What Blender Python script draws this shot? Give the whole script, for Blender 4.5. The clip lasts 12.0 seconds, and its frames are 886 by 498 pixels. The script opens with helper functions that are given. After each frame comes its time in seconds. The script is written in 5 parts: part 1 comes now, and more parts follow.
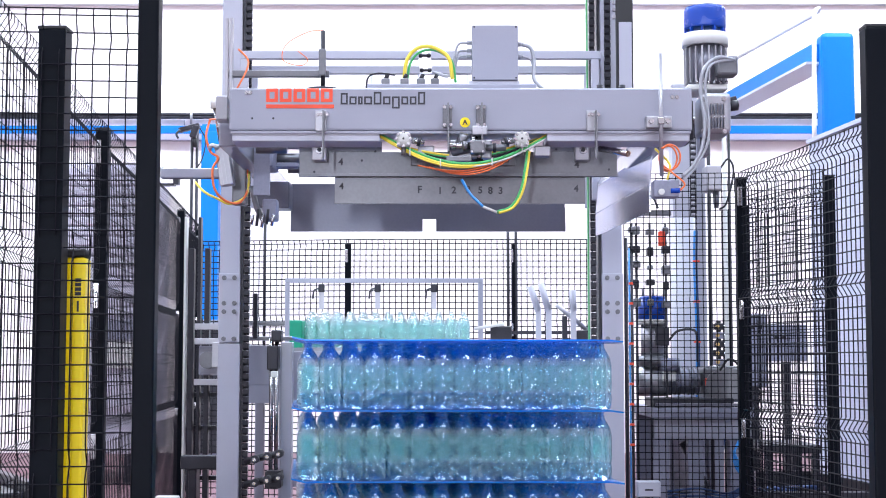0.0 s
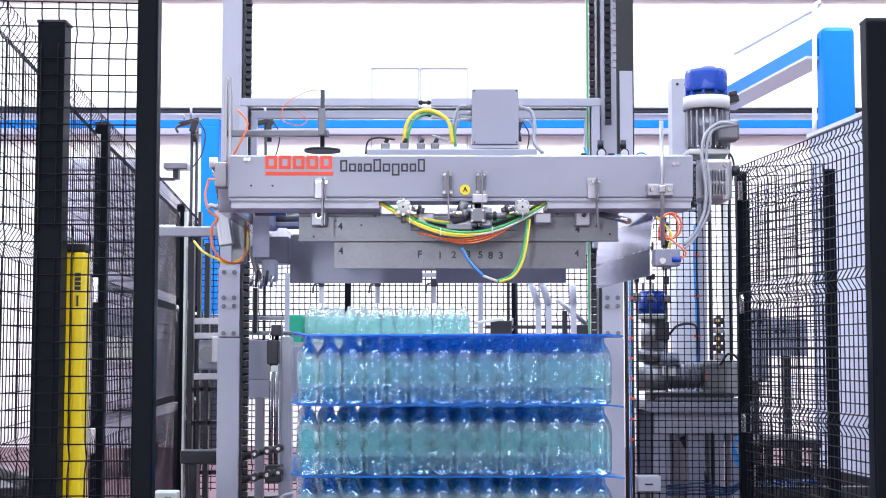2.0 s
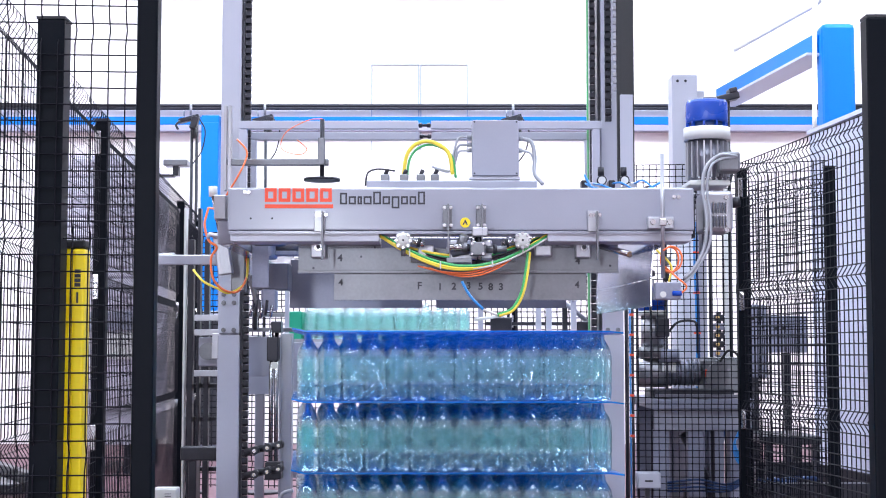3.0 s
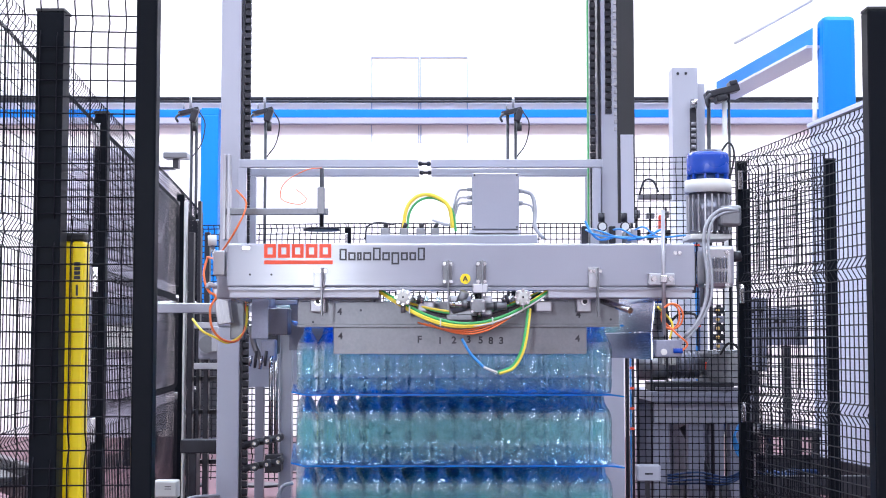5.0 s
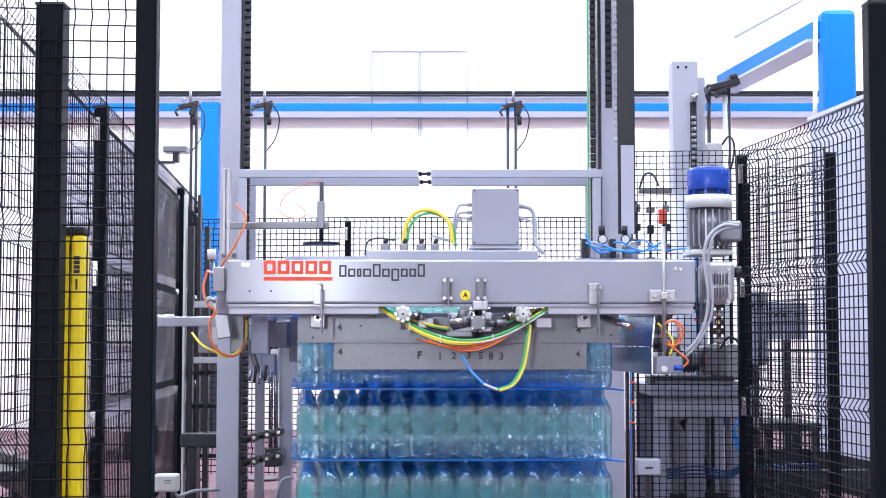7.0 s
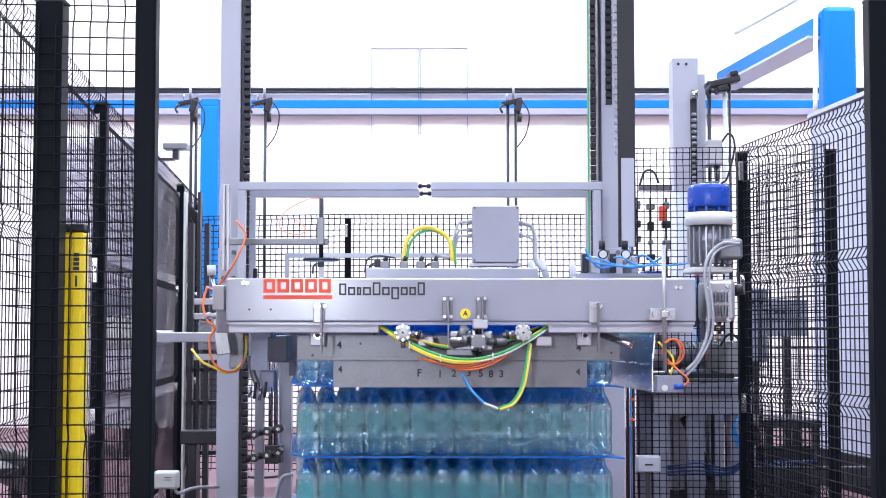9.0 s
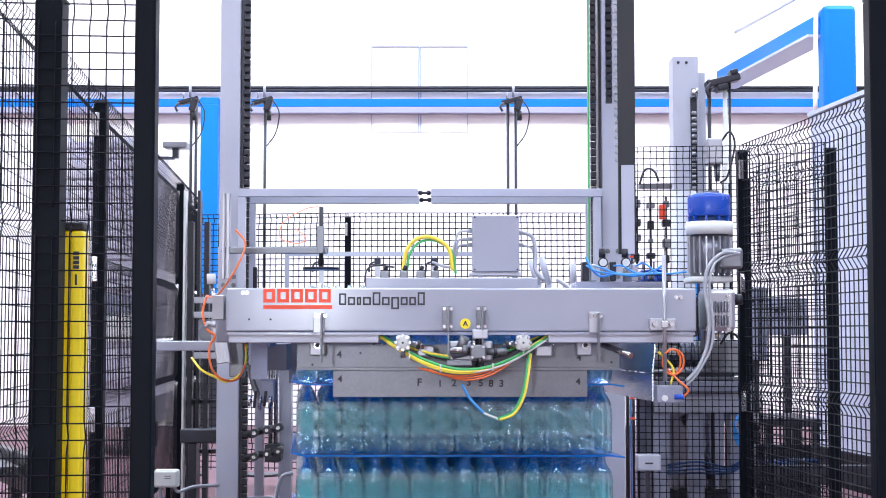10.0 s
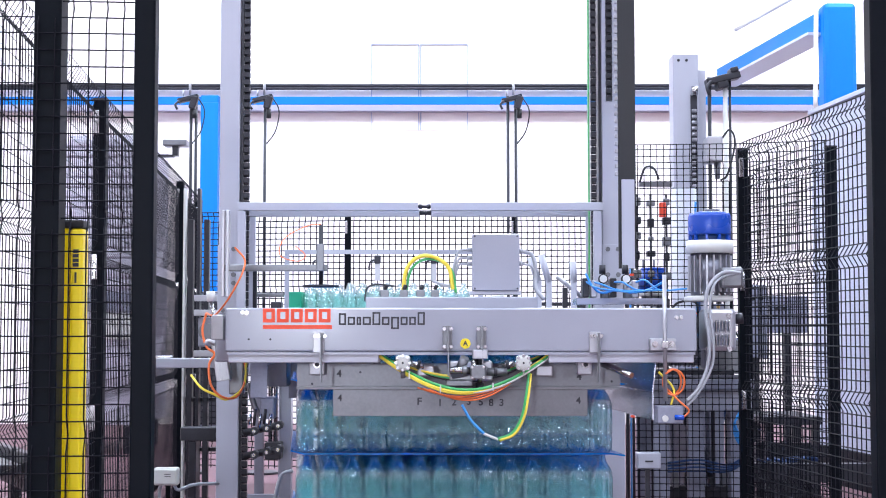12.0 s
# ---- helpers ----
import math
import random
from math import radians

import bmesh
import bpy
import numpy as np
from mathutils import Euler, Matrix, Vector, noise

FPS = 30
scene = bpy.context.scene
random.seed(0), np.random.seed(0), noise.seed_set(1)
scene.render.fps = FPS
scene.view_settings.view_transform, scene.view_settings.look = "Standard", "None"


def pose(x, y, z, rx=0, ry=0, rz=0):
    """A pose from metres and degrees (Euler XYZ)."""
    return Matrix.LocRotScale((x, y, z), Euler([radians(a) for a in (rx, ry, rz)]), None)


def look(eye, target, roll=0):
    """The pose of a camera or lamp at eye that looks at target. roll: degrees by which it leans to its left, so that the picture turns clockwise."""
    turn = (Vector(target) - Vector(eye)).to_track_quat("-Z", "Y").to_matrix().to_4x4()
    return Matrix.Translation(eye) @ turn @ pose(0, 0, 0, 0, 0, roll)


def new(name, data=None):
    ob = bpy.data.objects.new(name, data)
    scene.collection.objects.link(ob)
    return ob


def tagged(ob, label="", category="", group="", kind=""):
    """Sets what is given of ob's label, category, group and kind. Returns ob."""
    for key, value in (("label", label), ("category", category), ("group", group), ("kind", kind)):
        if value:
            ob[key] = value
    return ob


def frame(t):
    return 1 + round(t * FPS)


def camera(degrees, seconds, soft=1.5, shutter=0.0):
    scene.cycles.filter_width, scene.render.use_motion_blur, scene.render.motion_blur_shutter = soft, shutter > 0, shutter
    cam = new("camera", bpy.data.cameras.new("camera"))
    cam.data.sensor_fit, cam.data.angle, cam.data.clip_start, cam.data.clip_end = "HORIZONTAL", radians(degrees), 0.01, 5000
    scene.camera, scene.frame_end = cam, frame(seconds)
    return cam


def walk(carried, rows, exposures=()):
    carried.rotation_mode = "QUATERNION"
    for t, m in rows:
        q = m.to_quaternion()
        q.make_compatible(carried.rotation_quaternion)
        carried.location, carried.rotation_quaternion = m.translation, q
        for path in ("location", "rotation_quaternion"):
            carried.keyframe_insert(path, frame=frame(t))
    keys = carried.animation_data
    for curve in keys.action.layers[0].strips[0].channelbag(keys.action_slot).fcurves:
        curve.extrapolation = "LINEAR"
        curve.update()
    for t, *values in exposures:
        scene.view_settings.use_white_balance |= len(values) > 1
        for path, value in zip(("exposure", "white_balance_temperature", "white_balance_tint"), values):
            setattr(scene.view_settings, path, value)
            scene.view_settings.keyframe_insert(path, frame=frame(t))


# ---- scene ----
# ---- camera ----
EYE = 1.25
cam = camera(34.06, 12.0, soft=1.0)
TILTS = [(0, 4.445), (0.5, 4.378), (1, 4.326), (1.5, 4.266), (2, 4.228), (2.5, 4.165), (3, 4.098), (3.2, 4.069), (4.4, 3.894), (4.6, 3.865), (4.8, 3.838), (5, 3.814), (5.5, 3.747), (6, 3.700), (6.5, 3.639), (7, 3.577), (9, 3.456), (9.5, 3.422), (10, 3.402), (10.5, 3.382), (11, 3.362), (11.5, 3.342), (12, 3.322)]
walk(cam, [(t, pose(0, 0.0025 * t, EYE, 90 + tilt)) for t, tilt in TILTS])

# ---- light ----
scene.view_settings.exposure = 0.0
scene.cycles.transparent_max_bounces = 48
scene.cycles.max_bounces = 24
scene.cycles.transmission_bounces = 24
world = bpy.data.worlds.new("sky")
scene.world = world
world.use_nodes = True
sky = world.node_tree.nodes.new("ShaderNodeTexSky")
sky.sky_type, sky.sun_disc, sky.sun_elevation, sky.sun_rotation = "NISHITA", False, radians(50), radians(200)
back = world.node_tree.nodes["Background"]
back.inputs["Strength"].default_value = 0.12
world.node_tree.links.new(sky.outputs[0], back.inputs["Color"])


def opening_lamp(name, m, wide, long, watts, colour=(1.0, 0.97, 1.0)):
    """An area lamp in one unseen opening of the hall, added as the sky's light."""
    data = bpy.data.lights.new(name, "AREA")
    data.shape, data.size, data.size_y, data.energy, data.color = "RECTANGLE", wide, long, watts, colour
    ob = new(name, data)
    ob.matrix_world = m
    return ob


TOP = 9.0  # the roof's height
# unseen roof strips, added to light the hall: their middle, depth and light
STRIPS = [(-1.0, 1.8, 2000), (6.2, 1.8, 1250), (14.2, 3.0, 4050)]
for sy, deep, watts in STRIPS:
    opening_lamp("added_roof_lamp", pose(0, sy, TOP + 0.1), 22, deep, watts, (0.76, 0.86, 1.0))
# behind the camera: one window for the glare, two added as fill; their middle
REAR_OPENINGS = ((-5.2, 1.2, 170), (-1.71, 0.45, 220), (5.2, 1.2, 170))
for wx, wide, watts in REAR_OPENINGS:
    opening_lamp("rear_lamp", look((wx, -7.9, 2.1), (wx * 0.8, 5, 2.0)), wide, 1.2, watts, (0.82, 0.89, 1.0))


# ---- materials ----
def mat(name, colour, rough=0.5, metal=0.0, grain=60.0, vary=0.12, bump=0.05, stain=3.0, spec=0.5):
    """A surface with fine grain and larger stains over one base colour."""
    m = bpy.data.materials.new(name)
    m.use_nodes = True
    n, li = m.node_tree.nodes, m.node_tree.links
    b = n["Principled BSDF"]
    tc = n.new("ShaderNodeTexCoord")
    fine, big = n.new("ShaderNodeTexNoise"), n.new("ShaderNodeTexNoise")
    fine.inputs["Scale"].default_value, fine.inputs["Detail"].default_value = grain, 3
    big.inputs["Scale"].default_value, big.inputs["Detail"].default_value = stain, 4
    for t in (fine, big):
        li.new(tc.outputs["Object"], t.inputs["Vector"])
    add = n.new("ShaderNodeMath")
    add.operation = "MULTIPLY_ADD"
    add.inputs[1].default_value = 0.35
    li.new(fine.outputs["Fac"], add.inputs[0])
    li.new(big.outputs["Fac"], add.inputs[2])
    rng = n.new("ShaderNodeMapRange")
    rng.inputs["From Min"].default_value, rng.inputs["From Max"].default_value = 0.35, 1.0
    rng.inputs["To Min"].default_value, rng.inputs["To Max"].default_value = 1 - vary, 1 + vary * 0.6
    li.new(add.outputs[0], rng.inputs["Value"])
    mix = n.new("ShaderNodeVectorMath")
    mix.operation = "SCALE"
    mix.inputs[0].default_value = colour[:3]
    li.new(rng.outputs[0], mix.inputs["Scale"])
    li.new(mix.outputs[0], b.inputs["Base Color"])
    rr = n.new("ShaderNodeMapRange")
    rr.inputs["To Min"].default_value, rr.inputs["To Max"].default_value = max(rough * 0.7, 0.03), min(rough * 1.3, 1)
    li.new(big.outputs["Fac"], rr.inputs["Value"])
    li.new(rr.outputs[0], b.inputs["Roughness"])
    b.inputs["Metallic"].default_value = metal
    b.inputs["Specular IOR Level"].default_value = spec
    if bump:
        bp = n.new("ShaderNodeBump")
        bp.inputs["Strength"].default_value, bp.inputs["Distance"].default_value = bump, 0.004
        li.new(fine.outputs["Fac"], bp.inputs["Height"])
        li.new(bp.outputs[0], b.inputs["Normal"])
    return m


def clear(name, tint, rough=0.06, ior=1.45, body=0.0, body_colour=(0.5, 0.8, 0.8), gloss=1.0, bend=0.0, cap_at=0.45, dents=0.1):
    """A thin clear skin: it lets light through with a tint, bends part of it and mirrors by its index."""
    m = bpy.data.materials.new(name)
    m.use_nodes = True
    n, li = m.node_tree.nodes, m.node_tree.links
    n.remove(n["Principled BSDF"])
    tr, gl, fr, mx = n.new("ShaderNodeBsdfTransparent"), n.new("ShaderNodeBsdfGlossy"), n.new("ShaderNodeFresnel"), n.new("ShaderNodeMixShader")
    tr.inputs["Color"].default_value = (*tint, 1)
    gl.inputs["Roughness"].default_value = rough
    gl.inputs["Color"].default_value = (1, 1, 1, 1)
    fr.inputs["IOR"].default_value = ior
    tc, nz, bp = n.new("ShaderNodeTexCoord"), n.new("ShaderNodeTexNoise"), n.new("ShaderNodeBump")
    nz.inputs["Scale"].default_value = 85
    bp.inputs["Strength"].default_value, bp.inputs["Distance"].default_value = dents, 0.004
    li.new(tc.outputs["Object"], nz.inputs["Vector"])
    li.new(nz.outputs["Fac"], bp.inputs["Height"])
    li.new(bp.outputs[0], gl.inputs["Normal"])
    base = tr
    if bend:
        rf, mb = n.new("ShaderNodeBsdfRefraction"), n.new("ShaderNodeMixShader")
        rf.inputs["Color"].default_value = (*tint, 1)
        rf.inputs["Roughness"].default_value, rf.inputs["IOR"].default_value = 0.0, 0.965
        mb.inputs["Fac"].default_value = bend
        li.new(tr.outputs[0], mb.inputs[1])
        li.new(rf.outputs[0], mb.inputs[2])
        base = mb
    if body:
        df, tl, m1, m2 = n.new("ShaderNodeBsdfDiffuse"), n.new("ShaderNodeBsdfTranslucent"), n.new("ShaderNodeMixShader"), n.new("ShaderNodeMixShader")
        df.inputs["Color"].default_value = tl.inputs["Color"].default_value = (*body_colour, 1)
        li.new(df.outputs[0], m1.inputs[1])
        li.new(tl.outputs[0], m1.inputs[2])
        m2.inputs["Fac"].default_value = body
        li.new(base.outputs[0], m2.inputs[1])
        li.new(m1.outputs[0], m2.inputs[2])
        base = m2
    part_of = n.new("ShaderNodeMath")
    part_of.operation = "MULTIPLY"
    part_of.inputs[1].default_value = gloss
    li.new(fr.outputs[0], part_of.inputs[0])
    cap = n.new("ShaderNodeMath")
    cap.operation = "MINIMUM"
    cap.inputs[1].default_value = cap_at
    li.new(part_of.outputs[0], cap.inputs[0])
    li.new(cap.outputs[0], mx.inputs["Fac"])
    li.new(base.outputs[0], mx.inputs[1])
    li.new(gl.outputs[0], mx.inputs[2])
    li.new(mx.outputs[0], n["Material Output"].inputs["Surface"])
    return m


M_FLOOR = mat("red_brown_floor", (0.16, 0.085, 0.10), 0.6, grain=30, vary=0.4, spec=0.25, stain=0.8)
M_WALL = mat("white_hall_wall", (0.86, 0.775, 0.765), 0.7, grain=25, vary=0.04, stain=0.4)
M_CEIL = mat("grey_ceiling", (0.62, 0.62, 0.64), 0.7, vary=0.06)
M_PANEL = mat("pale_blue_white_partition_paint", (0.40, 0.425, 0.54), 0.45, vary=0.05, stain=1.0)
M_BLACK = mat("black_powder_coat", (0.003, 0.0045, 0.008), 0.45, vary=0.2, spec=0.08)
M_RUBBER = mat("black_rubber", (0.014, 0.014, 0.018), 0.6, vary=0.25)
M_WIRE = mat("black_coated_wire", (0.008, 0.008, 0.013), 0.5, vary=0.1, bump=0, spec=0.12)
M_GREY = mat("grey_machine_paint", (0.325, 0.332, 0.40), 0.16, 0.0, grain=180, vary=0.06, bump=0.015, stain=4, spec=0.38)
M_LIGHT = mat("light_grey_paint", (0.425, 0.43, 0.505), 0.36, 0.0, grain=150, vary=0.06, bump=0.03)
M_STEEL = mat("brushed_stainless_steel", (0.188, 0.192, 0.212), 0.36, 0.7, grain=90, vary=0.3, bump=0.06, stain=5)
M_CHROME = mat("bright_metal", (0.46, 0.46, 0.48), 0.2, 1.0, vary=0.1, bump=0)
M_ALU = mat("anodised_aluminium", (0.40, 0.40, 0.44), 0.35, 0.7, vary=0.08, bump=0.02)
M_MACH = mat("dull_grey_machine_paint", (0.24, 0.25, 0.33), 0.45, 0.2, grain=120, vary=0.3, stain=6)
M_REAR = mat("dull_plate_steel", (0.14, 0.14, 0.175), 0.34, 0.6, grain=90, vary=0.2, stain=3)
M_FLANGE = mat("pale_lilac_steel", (0.30, 0.29, 0.38), 0.6, vary=0.1, stain=2)
M_SLAT = mat("dull_lilac_grey_paint", (0.54, 0.52, 0.62), 0.5, vary=0.15, stain=2)
M_PLATE = mat("polished_sheet_steel", (0.46, 0.47, 0.54), 0.2, 1.0, grain=60, vary=0.12, bump=0.01, stain=3)
M_DARK = mat("dark_oily_metal", (0.035, 0.035, 0.045), 0.42, 0.5, grain=120, vary=0.35, stain=9)
M_BLUE = mat("blue_crane_paint", (0.0, 0.145, 0.50), 0.5, spec=0.2, vary=0.08, stain=1.2)
M_MOTOR = mat("blue_motor_plastic", (0.005, 0.06, 0.42), 0.28, vary=0.12, bump=0)
M_WHITE = mat("white_plastic", (0.62, 0.62, 0.61), 0.4, vary=0.08, bump=0)
M_YELLOW = mat("yellow_housing", (0.95, 0.72, 0.0), 0.35, vary=0.08, bump=0.01)
M_RED = mat("red_print", (0.80, 0.075, 0.03), 0.45, vary=0.05, bump=0)
M_INK = mat("dark_print", (0.03, 0.03, 0.042), 0.6, vary=0.1, bump=0)
M_ORANGE = mat("orange_hose", (0.85, 0.18, 0.05), 0.35, vary=0.08, bump=0)
M_HOSE_Y = mat("yellow_hose", (0.80, 0.62, 0.06), 0.35, vary=0.08, bump=0)
M_HOSE_G = mat("green_hose", (0.06, 0.40, 0.12), 0.35, vary=0.08, bump=0)
M_HOSE_B = mat("blue_hose", (0.03, 0.25, 0.65), 0.35, vary=0.08, bump=0)
M_HOSE_W = mat("grey_cable", (0.33, 0.34, 0.38), 0.4, vary=0.08, bump=0)
M_HOSE_N = mat("navy_hose", (0.01, 0.04, 0.14), 0.4, vary=0.1, bump=0)
M_BRASS = mat("dull_brass", (0.55, 0.36, 0.14), 0.35, 0.8, vary=0.15, bump=0)
M_GREEN = mat("green_plastic", (0.0, 0.28, 0.16), 0.4, vary=0.1)
M_PAD = clear("blue_layer_pad", (0.05, 0.45, 0.96), 0.25, 1.4, 0.45, (0.0, 0.34, 0.92))
M_PET = clear("clear_bottle_plastic", (0.955, 0.998, 0.998), 0.015, 1.45, 0.10, (0.04, 0.95, 0.98), 1.25, 0.3, 0.65, 0.10)
# clear necks: the blue mirrored from the pads is put into the colour
M_NECK = clear("neck_plastic_with_pad_blue", (0.70, 0.92, 0.99), 0.015, 1.45, 0.09, (0.0, 0.25, 0.95), 1.25, 0.3, 0.65, 0.25)
# clear feet, coloured with the pad's blue reflection
M_FOOT = clear("foot_plastic_with_pad_reflection", (0.88, 0.98, 0.995), 0.015, 1.45, 0.09, (0.01, 0.48, 0.75), 1.3, 0.3, 0.65, 0.5)
# dented ring and shoulder; a paler body colour paints in their highlights
M_CLEAR = clear("dented_plastic_with_pale_glints", (0.970, 0.996, 0.998), 0.012, 1.45, 0.06, (0.50, 0.95, 1.0), 2.0, 0.3, 0.75, 0.7)
M_PALE = clear("pale_green_bottle_plastic", (0.970, 0.998, 0.994), 0.015, 1.45, 0.075, (0.22, 0.80, 0.76), 1.25, 0.3, 0.65, 0.3)
M_BELT = mat("grey_conveyor_belt", (0.30, 0.31, 0.34), 0.5, vary=0.15)


# ---- building tools ----
def link_mesh(name, bm, material):
    me = bpy.data.meshes.new(name)
    bm.to_mesh(me)
    bm.free()
    me.materials.append(material)
    return new(name, me)


def part(name, bm, material, parent, label=""):
    """One mesh under a thing or a part; its shape is given in the hall's metres."""
    p = parent
    off = Vector((0, 0, 0))
    while p:
        off += p.location
        p = p.parent
    bmesh.ops.translate(bm, verts=bm.verts, vec=-off)
    ob = link_mesh(name, bm, material)
    ob.parent = parent
    return tagged(ob, label)


def thing(name, at, label, category, group="", kind=""):
    ob = new(name)
    ob.empty_display_size = 0.05
    ob.location = at
    return tagged(ob, label, category, group, kind)


def single(name, bm, material, label, category, group="", kind=""):
    return tagged(link_mesh(name, bm, material), label, category, group, kind)


def box(x0, x1, y0, y1, z0, z1, bevel=0.0, bm=None):
    """A bevelled block between two corners, added to bm."""
    bm = bm or bmesh.new()
    v = bmesh.ops.create_cube(bm, size=1)["verts"]
    bmesh.ops.scale(bm, verts=v, vec=(abs(x1 - x0), abs(y1 - y0), abs(z1 - z0)))
    bmesh.ops.translate(bm, verts=v, vec=((x0 + x1) / 2, (y0 + y1) / 2, (z0 + z1) / 2))
    if bevel:
        es = list({e for a in v for e in a.link_edges})
        bmesh.ops.bevel(bm, geom=es, offset=bevel, segments=2, affect="EDGES", profile=0.5)
    return bm


def rod(a, b, r, bm=None, seg=12, r2=None):
    """A round bar from a to b, added to bm."""
    bm = bm or bmesh.new()
    a, b = Vector(a), Vector(b)
    d = b - a
    res = bmesh.ops.create_cone(bm, cap_ends=True, segments=seg, radius1=r, radius2=r if r2 is None else r2, depth=d.length)
    m = Matrix.Translation((a + b) / 2) @ d.to_track_quat("Z", "Y").to_matrix().to_4x4()
    bmesh.ops.transform(bm, verts=res["verts"], matrix=m)
    for v in res["verts"]:
        for f in v.link_faces:
            f.smooth = len(f.verts) == 4
    return bm


def hexbolt(at, r, deep, bm=None):
    """A bolt head that faces the front."""
    x, y, z = at
    bm = rod((x, y, z), (x, y - deep * 0.35, z), r * 1.25, bm, 12)
    return rod((x, y - deep * 0.35, z), (x, y - deep, z), r, bm, 6)


def smooth_path(pts, steps=6):
    """A smooth way through the points."""
    p = [Vector(q) for q in pts]
    p = [p[0] * 2 - p[1], *p, p[-1] * 2 - p[-2]]
    out = []
    for i in range(1, len(p) - 2):
        a, b, c, d = p[i - 1:i + 3]
        for k in range(steps):
            t = k / steps
            out.append(0.5 * (2 * b + (c - a) * t + (2 * a - 5 * b + 4 * c - d) * t * t + (3 * b - a - 3 * c + d) * t ** 3))
    return [*out, p[-2]]


def hose(pts, r, bm=None, steps=6, seg=8):
    """A hose or cable through the points."""
    bm = bm or bmesh.new()
    path = smooth_path(pts, steps) if steps else [Vector(q) for q in pts]
    rings = []
    for i, c in enumerate(path):
        d = (path[min(i + 1, len(path) - 1)] - path[max(i - 1, 0)]).normalized()
        side = d.cross(Vector((0.13, 1, 0.07))).normalized()
        up = side.cross(d)
        rings.append([bm.verts.new(c + (side * math.cos(a) + up * math.sin(a)) * r) for a in (2 * math.pi * k / seg for k in range(seg))])
    for q, w in zip(rings, rings[1:]):
        for k in range(seg):
            bm.faces.new((q[k], q[(k + 1) % seg], w[(k + 1) % seg], w[k])).smooth = True
    bm.faces.new(rings[0][::-1])
    bm.faces.new(rings[-1])
    return bm


def lettering(text, size, at, thick=0.0008, weight=0.03):
    """Upright writing that faces the front, as a mesh."""
    cu = bpy.data.curves.new("lettering", "FONT")
    cu.offset = size * weight
    cu.body, cu.size, cu.extrude, cu.align_x, cu.align_y = text, size, thick, "CENTER", "CENTER"
    ob = bpy.data.objects.new("lettering", cu)
    me = bpy.data.meshes.new_from_object(ob)
    bm = bmesh.new()
    bm.from_mesh(me)
    bmesh.ops.transform(bm, verts=bm.verts, matrix=pose(*at, 90))
    bpy.data.objects.remove(ob)
    bpy.data.meshes.remove(me)
    return bm


def lathe(profile, seg=20, bm=None):
    """A turned body round the z axis from (radius, height) pairs."""
    bm = bm or bmesh.new()
    rings = [[bm.verts.new((r * math.cos(2 * math.pi * k / seg), r * math.sin(2 * math.pi * k / seg), z)) for k in range(seg)] for r, z in profile]
    for q, w in zip(rings, rings[1:]):
        for k in range(seg):
            bm.faces.new((q[k], q[(k + 1) % seg], w[(k + 1) % seg], w[k])).smooth = True
    return bm


# ---- the hall ----
FAR, SIDE, NEAR = 20.0, 13.0, -8.0


